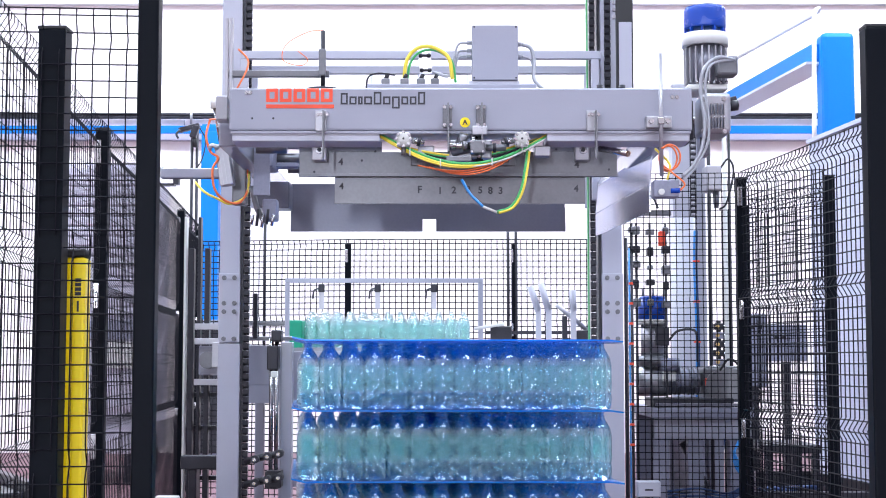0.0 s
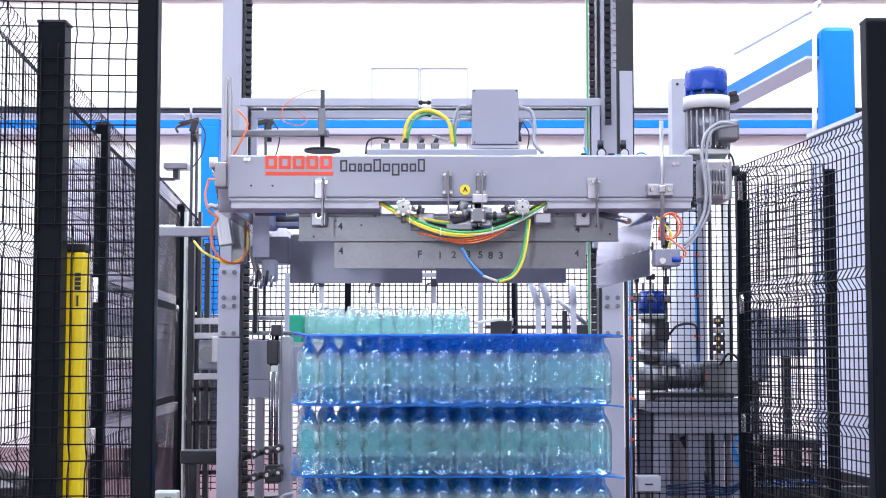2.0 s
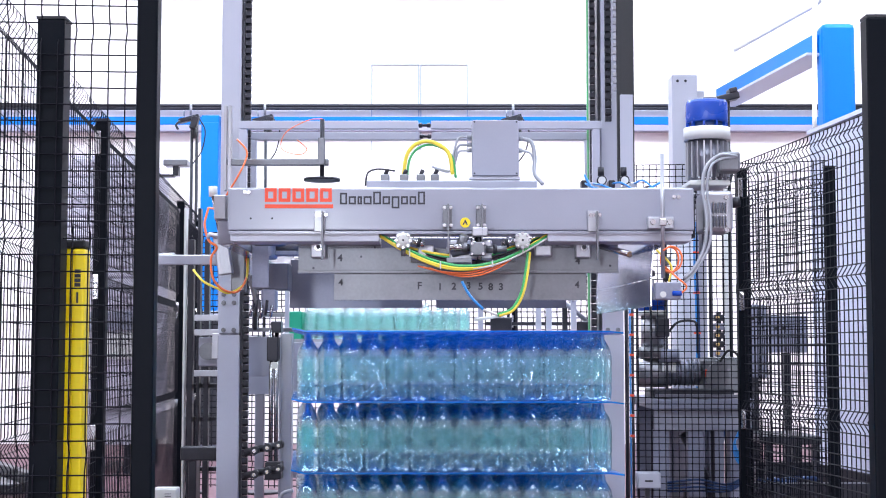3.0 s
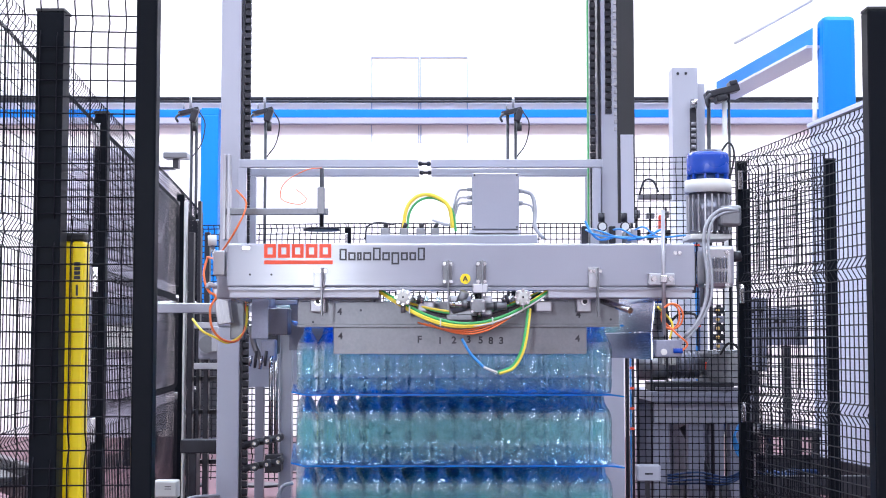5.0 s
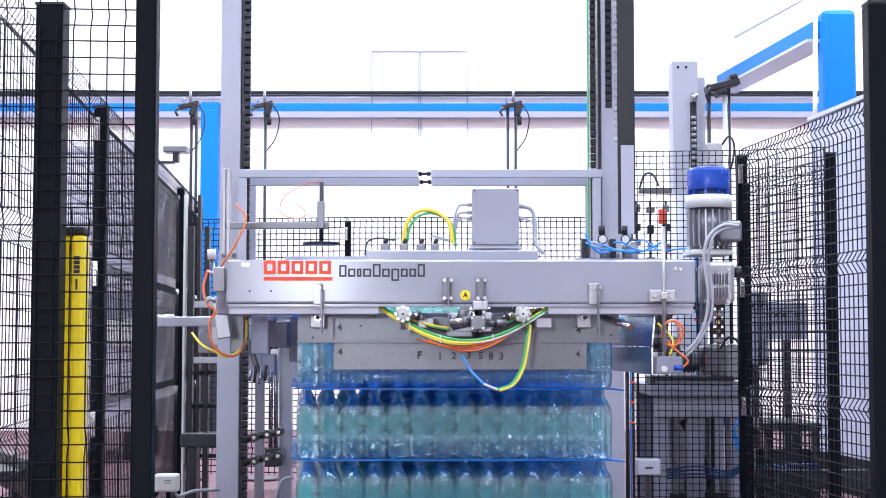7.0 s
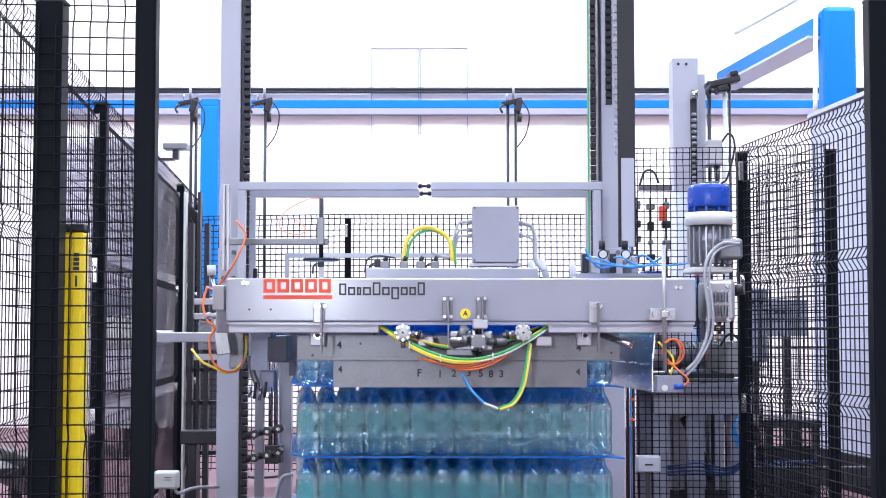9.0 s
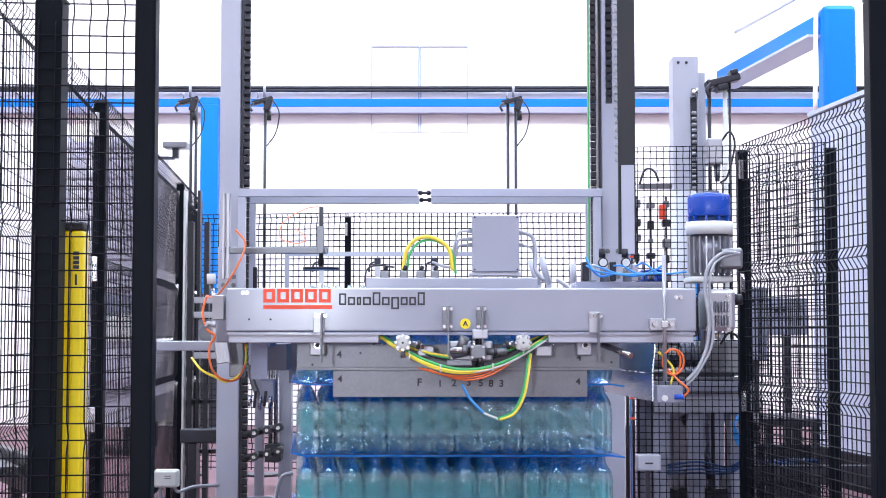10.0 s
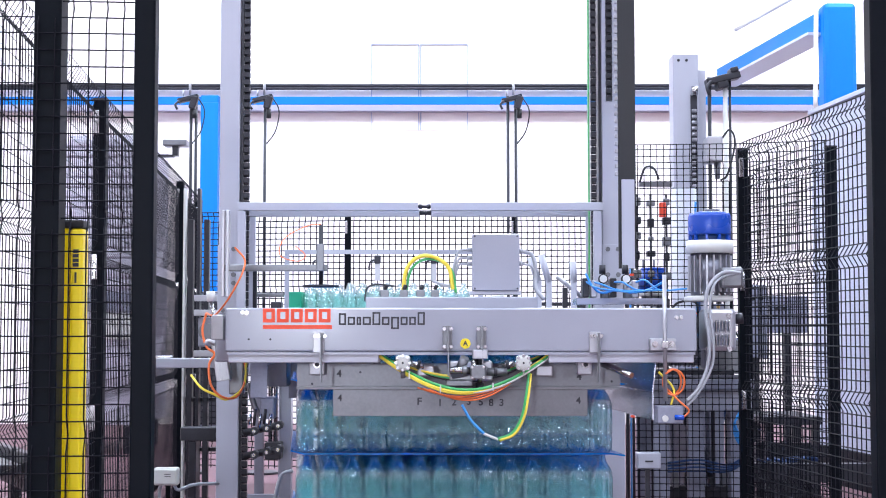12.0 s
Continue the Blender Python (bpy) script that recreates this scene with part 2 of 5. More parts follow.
def hall():
    single("floor", box(-SIDE, SIDE, NEAR, FAR, -0.3, 0), M_FLOOR, "red-brown sealed factory floor with worn stains", "floor", kind="structure")
    single("wall_north", box(-SIDE, SIDE, FAR, FAR + 0.3, 0, TOP + 0.4), M_WALL, "bright white plastered hall wall", "wall", kind="structure")
    single("wall_west", box(-SIDE - 0.3, -SIDE, NEAR, FAR, 0, TOP + 0.4), M_WALL, "white plastered hall side wall", "wall", kind="structure")
    single("wall_east", box(SIDE, SIDE + 0.3, NEAR, FAR, 0, TOP + 0.4), M_WALL, "white plastered hall side wall", "wall", kind="structure")
    # wall out of view; its two outer openings are made for the added fill
    bm = box(-SIDE, SIDE, NEAR - 0.3, NEAR, 0, 1.45)
    box(-SIDE, SIDE, NEAR - 0.3, NEAR, 2.75, TOP + 0.4, bm=bm)
    edge = -SIDE
    for wx, wide, watts in (*REAR_OPENINGS, (SIDE, 0, 0)):
        box(edge, wx - wide / 2 - (0.05 if wide else 0), NEAR - 0.3, NEAR, 1.45, 2.75, bm=bm)
        edge = wx + wide / 2 + 0.05
    single("wall_south", bm, M_WALL, "unseen white hall wall with one window and two added openings", "wall", kind="structure")
    # roof out of view, left open where the added lamps sit
    bm = bmesh.new()
    edges = [NEAR]
    for sy, deep, watts in STRIPS:
        edges += [sy - deep / 2 - 0.1, sy + deep / 2 + 0.1]
    edges.append(FAR)
    for a, b in zip(edges[::2], edges[1::2]):
        box(-SIDE, SIDE, a, b, TOP, TOP + 0.2, bm=bm)
        if b < FAR:
            box(-SIDE, SIDE, b - 0.25, b - 0.05, TOP - 0.22, TOP - 0.004, bm=bm)
    for a, b in zip(edges[1::2], edges[2::2]):
        for c, d in ((-SIDE, -11.2), (11.2, SIDE)):
            box(c, d, a, b, TOP, TOP + 0.2, bm=bm)
    single("ceiling", bm, M_CEIL, "unseen grey roof panels with beams and openings for added lamps", "ceiling", kind="structure")
    single("wall_ledge", box(-SIDE, SIDE, FAR - 0.12, FAR - 0.004, 6.23, 6.42, 0.01), M_CEIL, "grey ledge along the white hall wall", "trim", kind="structure")
    # shallow window frames and panel joints in the far wall
    for name, u0, u1 in (("window_1", -1.002, -0.331), ("window_2", -0.316, 0.347)):
        z0, z1 = 4.063, 5.271
        w = thing(name, ((u0 + u1) / 2, FAR - 0.02, z0), "white blind window panel with thin frame in hall wall", "window", kind="structure")
        part("pane", box(u0 + 0.03, u1 - 0.03, FAR - 0.01, FAR - 0.004, z0, z1 - 0.03), M_WALL, w)
        for a, b, c, d in ((u0, u0 + 0.015, z0, z1), (u1 - 0.015, u1, z0, z1), (u0 + 0.015, u1 - 0.015, z1 - 0.015, z1)):
            part("window_frame", box(a, b, FAR - 0.03, FAR - 0.004, c, d, 0.004), M_PANEL, w)


def crane():
    c = thing("overhead_crane_track", (0, 19.75, 4.308), "blue painted steel crane track along the white wall", "crane track")
    z0, z1 = 4.308, 4.512
    part("beam", box(-9, 9, 19.86, 19.99, z0 + 0.09, z1, 0.01), M_BLUE, c)
    part("flange", box(-9, 9, 19.83, 19.99, z0, z0 + 0.085, 0.006), M_FLANGE, c, "pale lilac underside flange")
    for z in (4.672, 4.632):
        part("pipe", rod((-9, 19.9, z), (9, 19.9, z), 0.022), M_DARK, c, "thin dark pipe")
    col = thing("crane_column", ((-3.183 + -2.952) / 2, 19.0, 0), "blue painted steel column under the crane track", "column")
    a, b = -3.183, -2.952
    part("post", box(a, b, 18.88, 19.12, 0.02, 4.275, 0.012), M_BLUE, col)
    part("base_plate", box(a - 0.1, b + 0.1, 18.78, 19.22, 0, 0.02), M_BLUE, col)
    part("bracket", box(a, b, 18.9, 19.3, 4.275, 4.373, 0.01), M_BLUE, col)
    col = thing("crane_column", (4.370, 16, 0), "bright blue steel column with cantilever beam above partition", "column")
    a, b = 4.212, 4.579
    part("post", box(a, b, 15.85, 16.15, 0.02, 4.905, 0.055), M_BLUE, col)
    part("base_plate", box(a - 0.1, b + 0.1, 15.75, 16.25, 0, 0.02), M_BLUE, col)
    bm = box(-0.1, 0.1, 0, 3.4, -0.20, 0, 0.01)
    turn = pose(a + 0.02, 16.0, 4.802, 0, 0, 7.5)
    bmesh.ops.transform(bm, verts=bm.verts, matrix=turn)
    part("beam", bm, M_BLUE, col)
    bm = box(-0.17, 0.17, 0, 3.4, -0.235, -0.205)
    bmesh.ops.transform(bm, verts=bm.verts, matrix=turn)
    part("flange", bm, M_PANEL, col, "pale underside flange")
    pipe = [(4.092, 15.8, 3.686), (4.104, 15.8, 4.320), (4.118, 15.8, 5.074), (4.204, 16.2, 5.172), (3.778, 18.5, 5.156)]
    part("pipe", hose(pipe, 0.025, steps=4), M_WHITE, col, "thin white conduit")


def partition():
    w = thing("wall_partition", (3.3, 11.8, 0), "white partition wall with black base strip", "wall", kind="structure")
    m = pose(3.30, 11.8, 0, 0, 0, 6.5)
    for name, z0, z1, th, material in (("panel", 0.30, 3.15, 0.08, M_PANEL), ("base_strip", 0, 0.298, 0.12, M_BLACK), ("top_cap", 3.152, 3.19, 0.11, M_PANEL)):
        bm = bmesh.new()
        if name == "panel":
            for k in range(8):
                box(0, th, -8.8 + k * 1.2, -8.8 + k * 1.2 + 1.19, z0, z1, 0.006, bm=bm)
        else:
            box(-0.02, th, -8.8, 0.8, z0, z1, 0.004, bm=bm)
        bmesh.ops.transform(bm, verts=bm.verts, matrix=m)
        part(name, bm, material, w)


hall()
crane()
partition()


# ---- guard fences ----
def wire_panel(a, b, z0, z1, pitch=0.05, r=0.0024, bends=(), out=0.03, rows=None):
    """Welded wire mesh between two floor points, with folded stiffening ridges."""
    a, b = Vector((*a, 0)), Vector((*b, 0))
    d = (b - a).normalized()
    nrm = Vector((-d.y, d.x, 0))
    length = (b - a).length
    verts, faces = [], []

    def off(z):
        return max([0.0] + [out * (1 - abs(z - c) / 0.05) for c in bends if abs(z - c) < 0.05])

    def run(pts, u, w):
        s = len(verts)
        for q in pts:
            verts.extend([q + u * r, q + w * r, q - u * r, q - w * r])
        for i in range(len(pts) - 1):
            for k in range(4):
                faces.append((s + 4 * i + k, s + 4 * i + (k + 1) % 4, s + 4 * i + 4 + (k + 1) % 4, s + 4 * i + 4 + k))

    up = Vector((0, 0, 1))
    levels = sorted({z0, z1, *[c + k for c in bends for k in (-0.05, 0, 0.05) if z0 < c + k < z1]})
    for i in range(int(length / pitch) + 1):
        q = a + d * (i * pitch)
        run([q + up * z + nrm * off(z) for z in levels], d, nrm)
    hp = rows or pitch
    z = z0 + 0.02
    while z < z1:
        o = nrm * (off(z) + r * 1.6)
        run([a + up * z + o, b + up * z + o], up, nrm)
        z += hp
    run([a + up * z1, b + up * z1], up, nrm)
    me = bpy.data.meshes.new("wire_mesh")
    me.from_pydata([tuple(v) for v in verts], [], faces)
    bm = bmesh.new()
    bm.from_mesh(me)
    bpy.data.meshes.remove(me)
    return bm


def fence(a, b, top, posts, label, bends=(), pitch=0.05, rows=0.05, r=0.0022, wire_top=0.04, clips=True):
    """One fence panel on the floor with its posts, caps and clips."""
    f = thing("guard_fence", (*a, 0), label, "fence", "guard fence panels")
    part("wire_mesh", wire_panel(a, b, 0.12, top + wire_top, pitch, r, bends, rows=rows), M_WIRE, f)
    for px, py, w in posts:
        p = part("post", box(px - w / 2, px + w / 2, py - w / 2, py + w / 2, 0.01, top, 0.005), M_BLACK, f)
        part("foot_plate", box(px - w, px + w, py - w, py + w, 0, 0.01), M_BLACK, f)
        part("cap", box(px - w / 2 - 0.002, px + w / 2 + 0.002, py - w / 2 - 0.002, py + w / 2 + 0.002, top, top + 0.008), M_RUBBER, p)
        for z in (top - 0.10, top - 0.72, top - 1.36, top - 1.95) if clips else ():
            bm = box(px - w * 0.46, px + w * 0.02, py - w / 2 - 0.012, py - w / 2, z - 0.055, z + 0.055, 0.005)
            hexbolt((px - w * 0.18, py - w / 2 - 0.012, z + 0.024), 0.006, 0.008, bm)
            hexbolt((px - w * 0.18, py - w / 2 - 0.012, z - 0.024), 0.006, 0.008, bm)
            part("clip", bm, M_CHROME, p, "bright metal mesh clip")
    return f


TOPF = 2.25
BENDS = (TOPF - 0.03, TOPF - 0.66, TOPF - 1.30, TOPF - 1.93)


def fences():
    ink = "black wire mesh safety fence on dark square posts"
    # across the front, beside the yellow sensor column
    fence((-1.95, 4.22), (-0.90, 4.30), TOPF, [(-1.177, 4.33, 0.082)], ink, BENDS, wire_top=0.06, clips=False)
    # the west side, running away
    fence((-1.235, 3.7), (-1.474, 6.2), TOPF, [(-1.474, 6.22, 0.055)], ink, BENDS, r=0.0017)
    fence((-1.474, 6.2), (-1.747, 9.6), TOPF, [(-1.744, 9.6, 0.05)], ink, BENDS, r=0.0024)
    fence((-1.747, 9.6), (-1.863, 11.0), TOPF, [(-1.859, 11.0, 0.05)], ink, BENDS)
    fence((-1.863, 11.0), (-2.1, 12.3), TOPF, [(-2.1, 12.3, 0.05)], ink, BENDS)
    # behind the outfeed
    fence((-2.1, 12.3), (-0.796, 12.1), TOPF - 0.02, [(-0.796, 12.1, 0.052)], ink, BENDS, r=0.0042)
    fence((-0.796, 12.1), (1.5, 12.1), TOPF - 0.02, [(0.588, 12.1, 0.03)], ink, BENDS, r=0.0042)
    # the east side
    fence((2.08, 4.4), (1.636, 7.9), TOPF, [(1.636, 7.9, 0.055)], ink, BENDS, r=0.0030)
    fence((1.004, 8.0), (1.636, 7.94), TOPF, [(1.883, 9.6, 0.05)], ink, BENDS, 0.036, rows=0.036, r=0.0024)
    fence((1.636, 7.95), (2.093, 7.8), TOPF, [(2.093, 7.8, 0.055)], ink, BENDS, clips=False, r=0.0028)
    fence((1.955, 9.3), (2.227, 8.3), TOPF, [(1.963, 9.3, 0.03)], ink, BENDS, clips=False, r=0.0030)
    # tall free posts of the entrance
    for u, y, w, h in ((-0.873, 4.25, 0.062, 2.75), (1.299, 4.3, 0.07, TOPF)):
        p = thing("gate_post", (u, y, 0), "black square steel gate post standing on the floor", "post", "gate posts")
        part("post", box(u - w / 2, u + w / 2, y - w / 2, y + w / 2, 0.012, h, 0.006), M_BLACK, p)
        part("foot_plate", box(u - w, u + w, y - w, y + w, 0, 0.012), M_BLACK, p)
        part("cap", box(u - w / 2, u + w / 2, y - w / 2, y + w / 2, h, h + 0.008), M_RUBBER, p)


fences()


# ---- the stack of bottles ----
PITCH, LAYER = 0.0857, 0.2665
PADS = [1.327 - k * LAYER for k in range(5)]
CX, FRONT = 0.043, 5.50


def bottle_mesh(neck=True):
    prof = [(0.004, 0.018), (0.022, 0.012), (0.032, 0.002), (0.0385, 0.004), (0.0424, 0.016), (0.0426, 0.050), (0.0424, 0.056), (0.0392, 0.061), (0.0392, 0.066),
            (0.0424, 0.072), (0.0426, 0.080), (0.0426, 0.155), (0.0424, 0.172), (0.0404, 0.185), (0.0404, 0.188), (0.0372, 0.199), (0.0322, 0.210), (0.025, 0.221),
            (0.0178, 0.232), (0.0145, 0.241), (0.0165, 0.2445), (0.0165, 0.2465), (0.0132, 0.248), (0.0132, 0.2605)]
    bm = lathe([(r, z * 0.985) for r, z in prof], 40)
    for v in bm.verts:  # upright grip flutes, dimpled shoulder and a lobed foot
        r, a = math.hypot(v.co.x, v.co.y), math.atan2(v.co.y, v.co.x)
        k = 1.0
        if 0.078 < v.co.z < 0.155 and r > 0.03:
            k = 1 - 0.05 * (1 + math.cos(10 * a)) / 2
        if 0.180 < v.co.z < 0.210:
            k = 1 - 0.05 * (1 + math.cos(10 * a + (math.pi if v.co.z > 0.19 else 0))) / 2
        if v.co.z < 0.03 and r > 0.02:
            k = 1 - 0.10 * (1 + math.cos(5 * a)) / 2
        if k < 1:
            v.co.x, v.co.y = v.co.x * k, v.co.y * k
    me = bpy.data.meshes.new("bottle")
    bm.to_mesh(me)
    bm.free()
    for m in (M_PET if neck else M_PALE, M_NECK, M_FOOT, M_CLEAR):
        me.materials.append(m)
    # zones by height: pad blue in neck and foot, painted glints on ring and shoulder
    for p in me.polygons:
        z = p.center.z
        p.material_index = 0
        if neck:
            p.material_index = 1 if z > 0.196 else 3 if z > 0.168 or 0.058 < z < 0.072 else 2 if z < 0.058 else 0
        elif z > 0.168:
            p.material_index = 3
    return me


def joined_bottles(name, me, places, label):
    """Many bottles as one object."""
    co = np.empty(len(me.vertices) * 3)
    me.vertices.foreach_get("co", co)
    co = co.reshape(-1, 3)
    fs = np.array([tuple(p.vertices) for p in me.polygons])
    vs = np.concatenate([co + np.array(p) for p in places])
    ff = np.concatenate([fs + k * len(co) for k in range(len(places))])
    m2 = bpy.data.meshes.new(name)
    m2.from_pydata(vs.tolist(), [], ff.tolist())
    m2.shade_smooth()
    for m in me.materials:
        m2.materials.append(m)
    m2.polygons.foreach_set("material_index", np.tile([p.material_index for p in me.polygons], len(places)).astype(np.int32))
    return tagged(new(name, m2), label, "bottles", kind="stuff")


def stack():
    rnd = random.Random(4)
    me = bottle_mesh()
    rest = []
    for k in range(4):
        z = PADS[k + 1] + 0.0066
        for row in range(12):
            for col in range(14):
                at = (CX + (col - 6.5) * PITCH - 0.1 * row * 0.0857 + rnd.uniform(-0.0012, 0.0012), FRONT + 0.043 + row * 0.0857 + rnd.uniform(-0.0015, 0.0015), z)
                if row < 5 and k < 3:
                    b = new("bottle", me)
                    b.matrix_world = pose(*at, 0, 0, rnd.uniform(0, 360))
                    tagged(b, "empty clear PET bottle standing on a blue layer pad", "bottle", "bottles on the pallet")
                else:
                    rest.append(at)
    joined_bottles("bottle_rows", me, rest, "rows of empty clear PET bottles inside the stack")
    for k, z in enumerate(PADS):
        bm = bmesh.new()
        n = 24
        x0, x1, y0, y1 = CX - 0.615, CX + 0.640, FRONT - 0.012, FRONT + 1.06
        grid = []
        for i in range(n + 1):
            x = x0 + (x1 - x0) * i / n
            lift = 0.0005 * math.sin(i * 1.3 + k * 2)
            if i == 0:
                lift = 0.012
            if i == n:
                lift = -0.006
            grid.append((x, lift))
        for top in (0.0, 0.006):
            for (xa, la), (xb, lb) in zip(grid, grid[1:]):
                q = [bm.verts.new(c) for c in ((xa, y0, z + la + top), (xb, y0, z + lb + top), (xb - 0.1, y1, z + lb + top), (xa - 0.1, y1, z + la + top))]
                bm.faces.new(q if top else q[::-1])
                if top:
                    e = [bm.verts.new(c) for c in ((xa, y0, z + la), (xb, y0, z + lb), (xb, y0, z + lb + top), (xa, y0, z + la + top))]
                    bm.faces.new(e)
        single("layer_pad", bm, M_PAD, "thin translucent blue plastic layer pad between bottle layers", "layer pad", "layer pads")
    z0 = PADS[4]
    p = thing("pallet", (CX, FRONT + 0.5, z0 - 0.145), "wooden pallet under the bottle stack on a roller bed", "pallet")
    wood = mat("pallet_wood", (0.42, 0.30, 0.18), 0.7, vary=0.3)
    for k in range(7):
        y = FRONT + 0.01 + k * 0.165
        part("deck_board", box(CX - 0.6, CX + 0.6, y, y + 0.1, z0 - 0.024, z0 - 0.002, 0.003), wood, p)
    for x in (-0.55, 0, 0.55):
        part("runner", box(CX + x - 0.05, CX + x + 0.05, FRONT, FRONT + 1.1, z0 - 0.145, z0 - 0.025, 0.004), wood, p)
    z1 = z0 - 0.145
    c = thing("roller_bed", (CX, FRONT + 0.5, 0), "low grey steel roller bed carrying the pallet", "conveyor")
    for x in (-0.72, 0.68):
        part("side_frame", box(CX + x, CX + x + 0.04, FRONT - 0.1, FRONT + 1.25, 0, z1 + 0.01, 0.004), M_GREY, c)
    for k in range(9):
        y = FRONT - 0.02 + k * 0.15
        part("roller", rod((CX - 0.68, y, z1 - 0.03), (CX + 0.68, y, z1 - 0.03), 0.0295), M_ALU, c)


stack()


# ---- the lift's columns ----
def columns():
    y = 7.3
    c = thing("lift_column", (-1.056, y, 0), "light grey steel lift column with bolted joint and chain", "column", "lift columns")
    xa, xb = -1.121, -1.010
    part("lower_section", box(xa, xb, y - 0.09, y + 0.09, 0.02, 1.340, 0.006), M_LIGHT, c)
    part("upper_section", box(xa + 0.004, xb - 0.004, y - 0.08, y + 0.09, 1.340 + 0.001, 4.6, 0.006), M_LIGHT, c)
    part("joint_plate", box(xa + 0.002, xb - 0.002, y - 0.094, y - 0.081, 1.345, 1.688, 0.002), M_LIGHT, c)
    for v in (1.666, 1.539, 1.497, 1.362):
        for u in (xa + 0.03, xb - 0.03):
            part("bolt", hexbolt((u, y - 0.094, v), 0.0095, 0.012), M_STEEL, c)
    part("guide_rail", box(xb + 0.001, xb + 0.012, y - 0.085, y + 0.05, 0.02, 4.6), M_DARK, c)
    bm = bmesh.new()
    for k in range(115):
        box(xb + 0.014, xb + 0.042, y - 0.085, y - 0.05, 0.1 + k * 0.038, 0.1 + k * 0.038 + 0.024, bm=bm)
        rod((xb + 0.014, y - 0.066, 0.133 + k * 0.038), (xb + 0.042, y - 0.066, 0.133 + k * 0.038), 0.006, bm, 6)
    tagged(part("chain", bm, M_DARK, c, "black oiled lifting chain"), kind="stuff")
    part("foot_plate", box(xa - 0.1, xb + 0.1, y - 0.18, y + 0.18, 0, 0.02), M_LIGHT, c)

    c = thing("lift_column", (0.846, y, 0), "light grey steel lift column with chains and green belt", "column", "lift columns")
    xa, xb = 0.789, 0.900
    part("lower_section", box(xa, xb, y - 0.09, y + 0.09, 0.02, 1.340, 0.006), M_LIGHT, c)
    part("upper_section", box(xa + 0.004, xb - 0.004, y - 0.08, y + 0.09, 1.340 + 0.001, 4.6, 0.006), M_LIGHT, c)
    part("joint_plate", box(xa + 0.002, xb - 0.002, y - 0.094, y - 0.081, 1.345, 1.688, 0.002), M_LIGHT, c)
    for v in (1.666, 1.539, 1.497, 1.362):
        for u in (xa + 0.03, xb - 0.03):
            part("bolt", hexbolt((u, y - 0.094, v), 0.0095, 0.012), M_STEEL, c)
    part("foot_plate", box(xa - 0.1, xb + 0.1, y - 0.18, y + 0.18, 0, 0.02), M_LIGHT, c)
    part("guide_rail", box(xa - 0.012, xa - 0.001, y - 0.085, y + 0.05, 0.02, 4.6), M_DARK, c)
    for u0, u1, yy in ((xa - 0.05, xa - 0.024, y - 0.1), (xa + 0.02, xa + 0.05, y - 0.16)):
        bm = bmesh.new()
        for k in range(115 if yy > y - 0.12 else 55):
            zz = (0.1 if yy > y - 0.12 else 2.4) + k * 0.038
            box(u0, u1, yy, yy + 0.03, zz, zz + 0.024, bm=bm)
            rod((u0, yy + 0.015, zz + 0.033), (u1, yy + 0.015, zz + 0.033), 0.006, bm, 6)
        tagged(part("chain", bm, M_DARK, c, "black oiled lifting chain"), kind="stuff")
    part("belt", box(xa - 0.064, xa - 0.058, y - 0.09, y - 0.05, 0.1, 4.6), M_HOSE_G, c, "green toothed belt")
    part("belt_backing", box(xa - 0.057, xa - 0.052, y - 0.09, y - 0.05, 0.1, 4.6), M_WHITE, c)
    part("conduit", rod((xb + 0.02, y - 0.05, 0.02), (xb + 0.02, y - 0.05, 1.869), 0.008), M_DARK, c)


columns()


# ---- the lifting head ----
DROPS = [(0, 0.0000), (0.5, -0.0675), (1, -0.1355), (1.5, -0.2031), (2, -0.2664), (2.5, -0.3319), (3, -0.3976), (3.2, -0.4239), (4.4, -0.5821), (4.6, -0.6031), (4.8, -0.6164), (5, -0.6262), (5.5, -0.6451), (6, -0.6637), (6.5, -0.6849), (7, -0.7069), (9, -0.7840), (9.5, -0.8043), (10, -0.8244), (10.5, -0.8435), (11, -0.8631), (11.5, -0.8832), (12, -0.9027)]
HEAD = (0.06, 5.2, 2.088)
head = thing("lifting_head", HEAD, "grey steel depalletizer lifting head with hoses, clamps and motor", "lifting head")


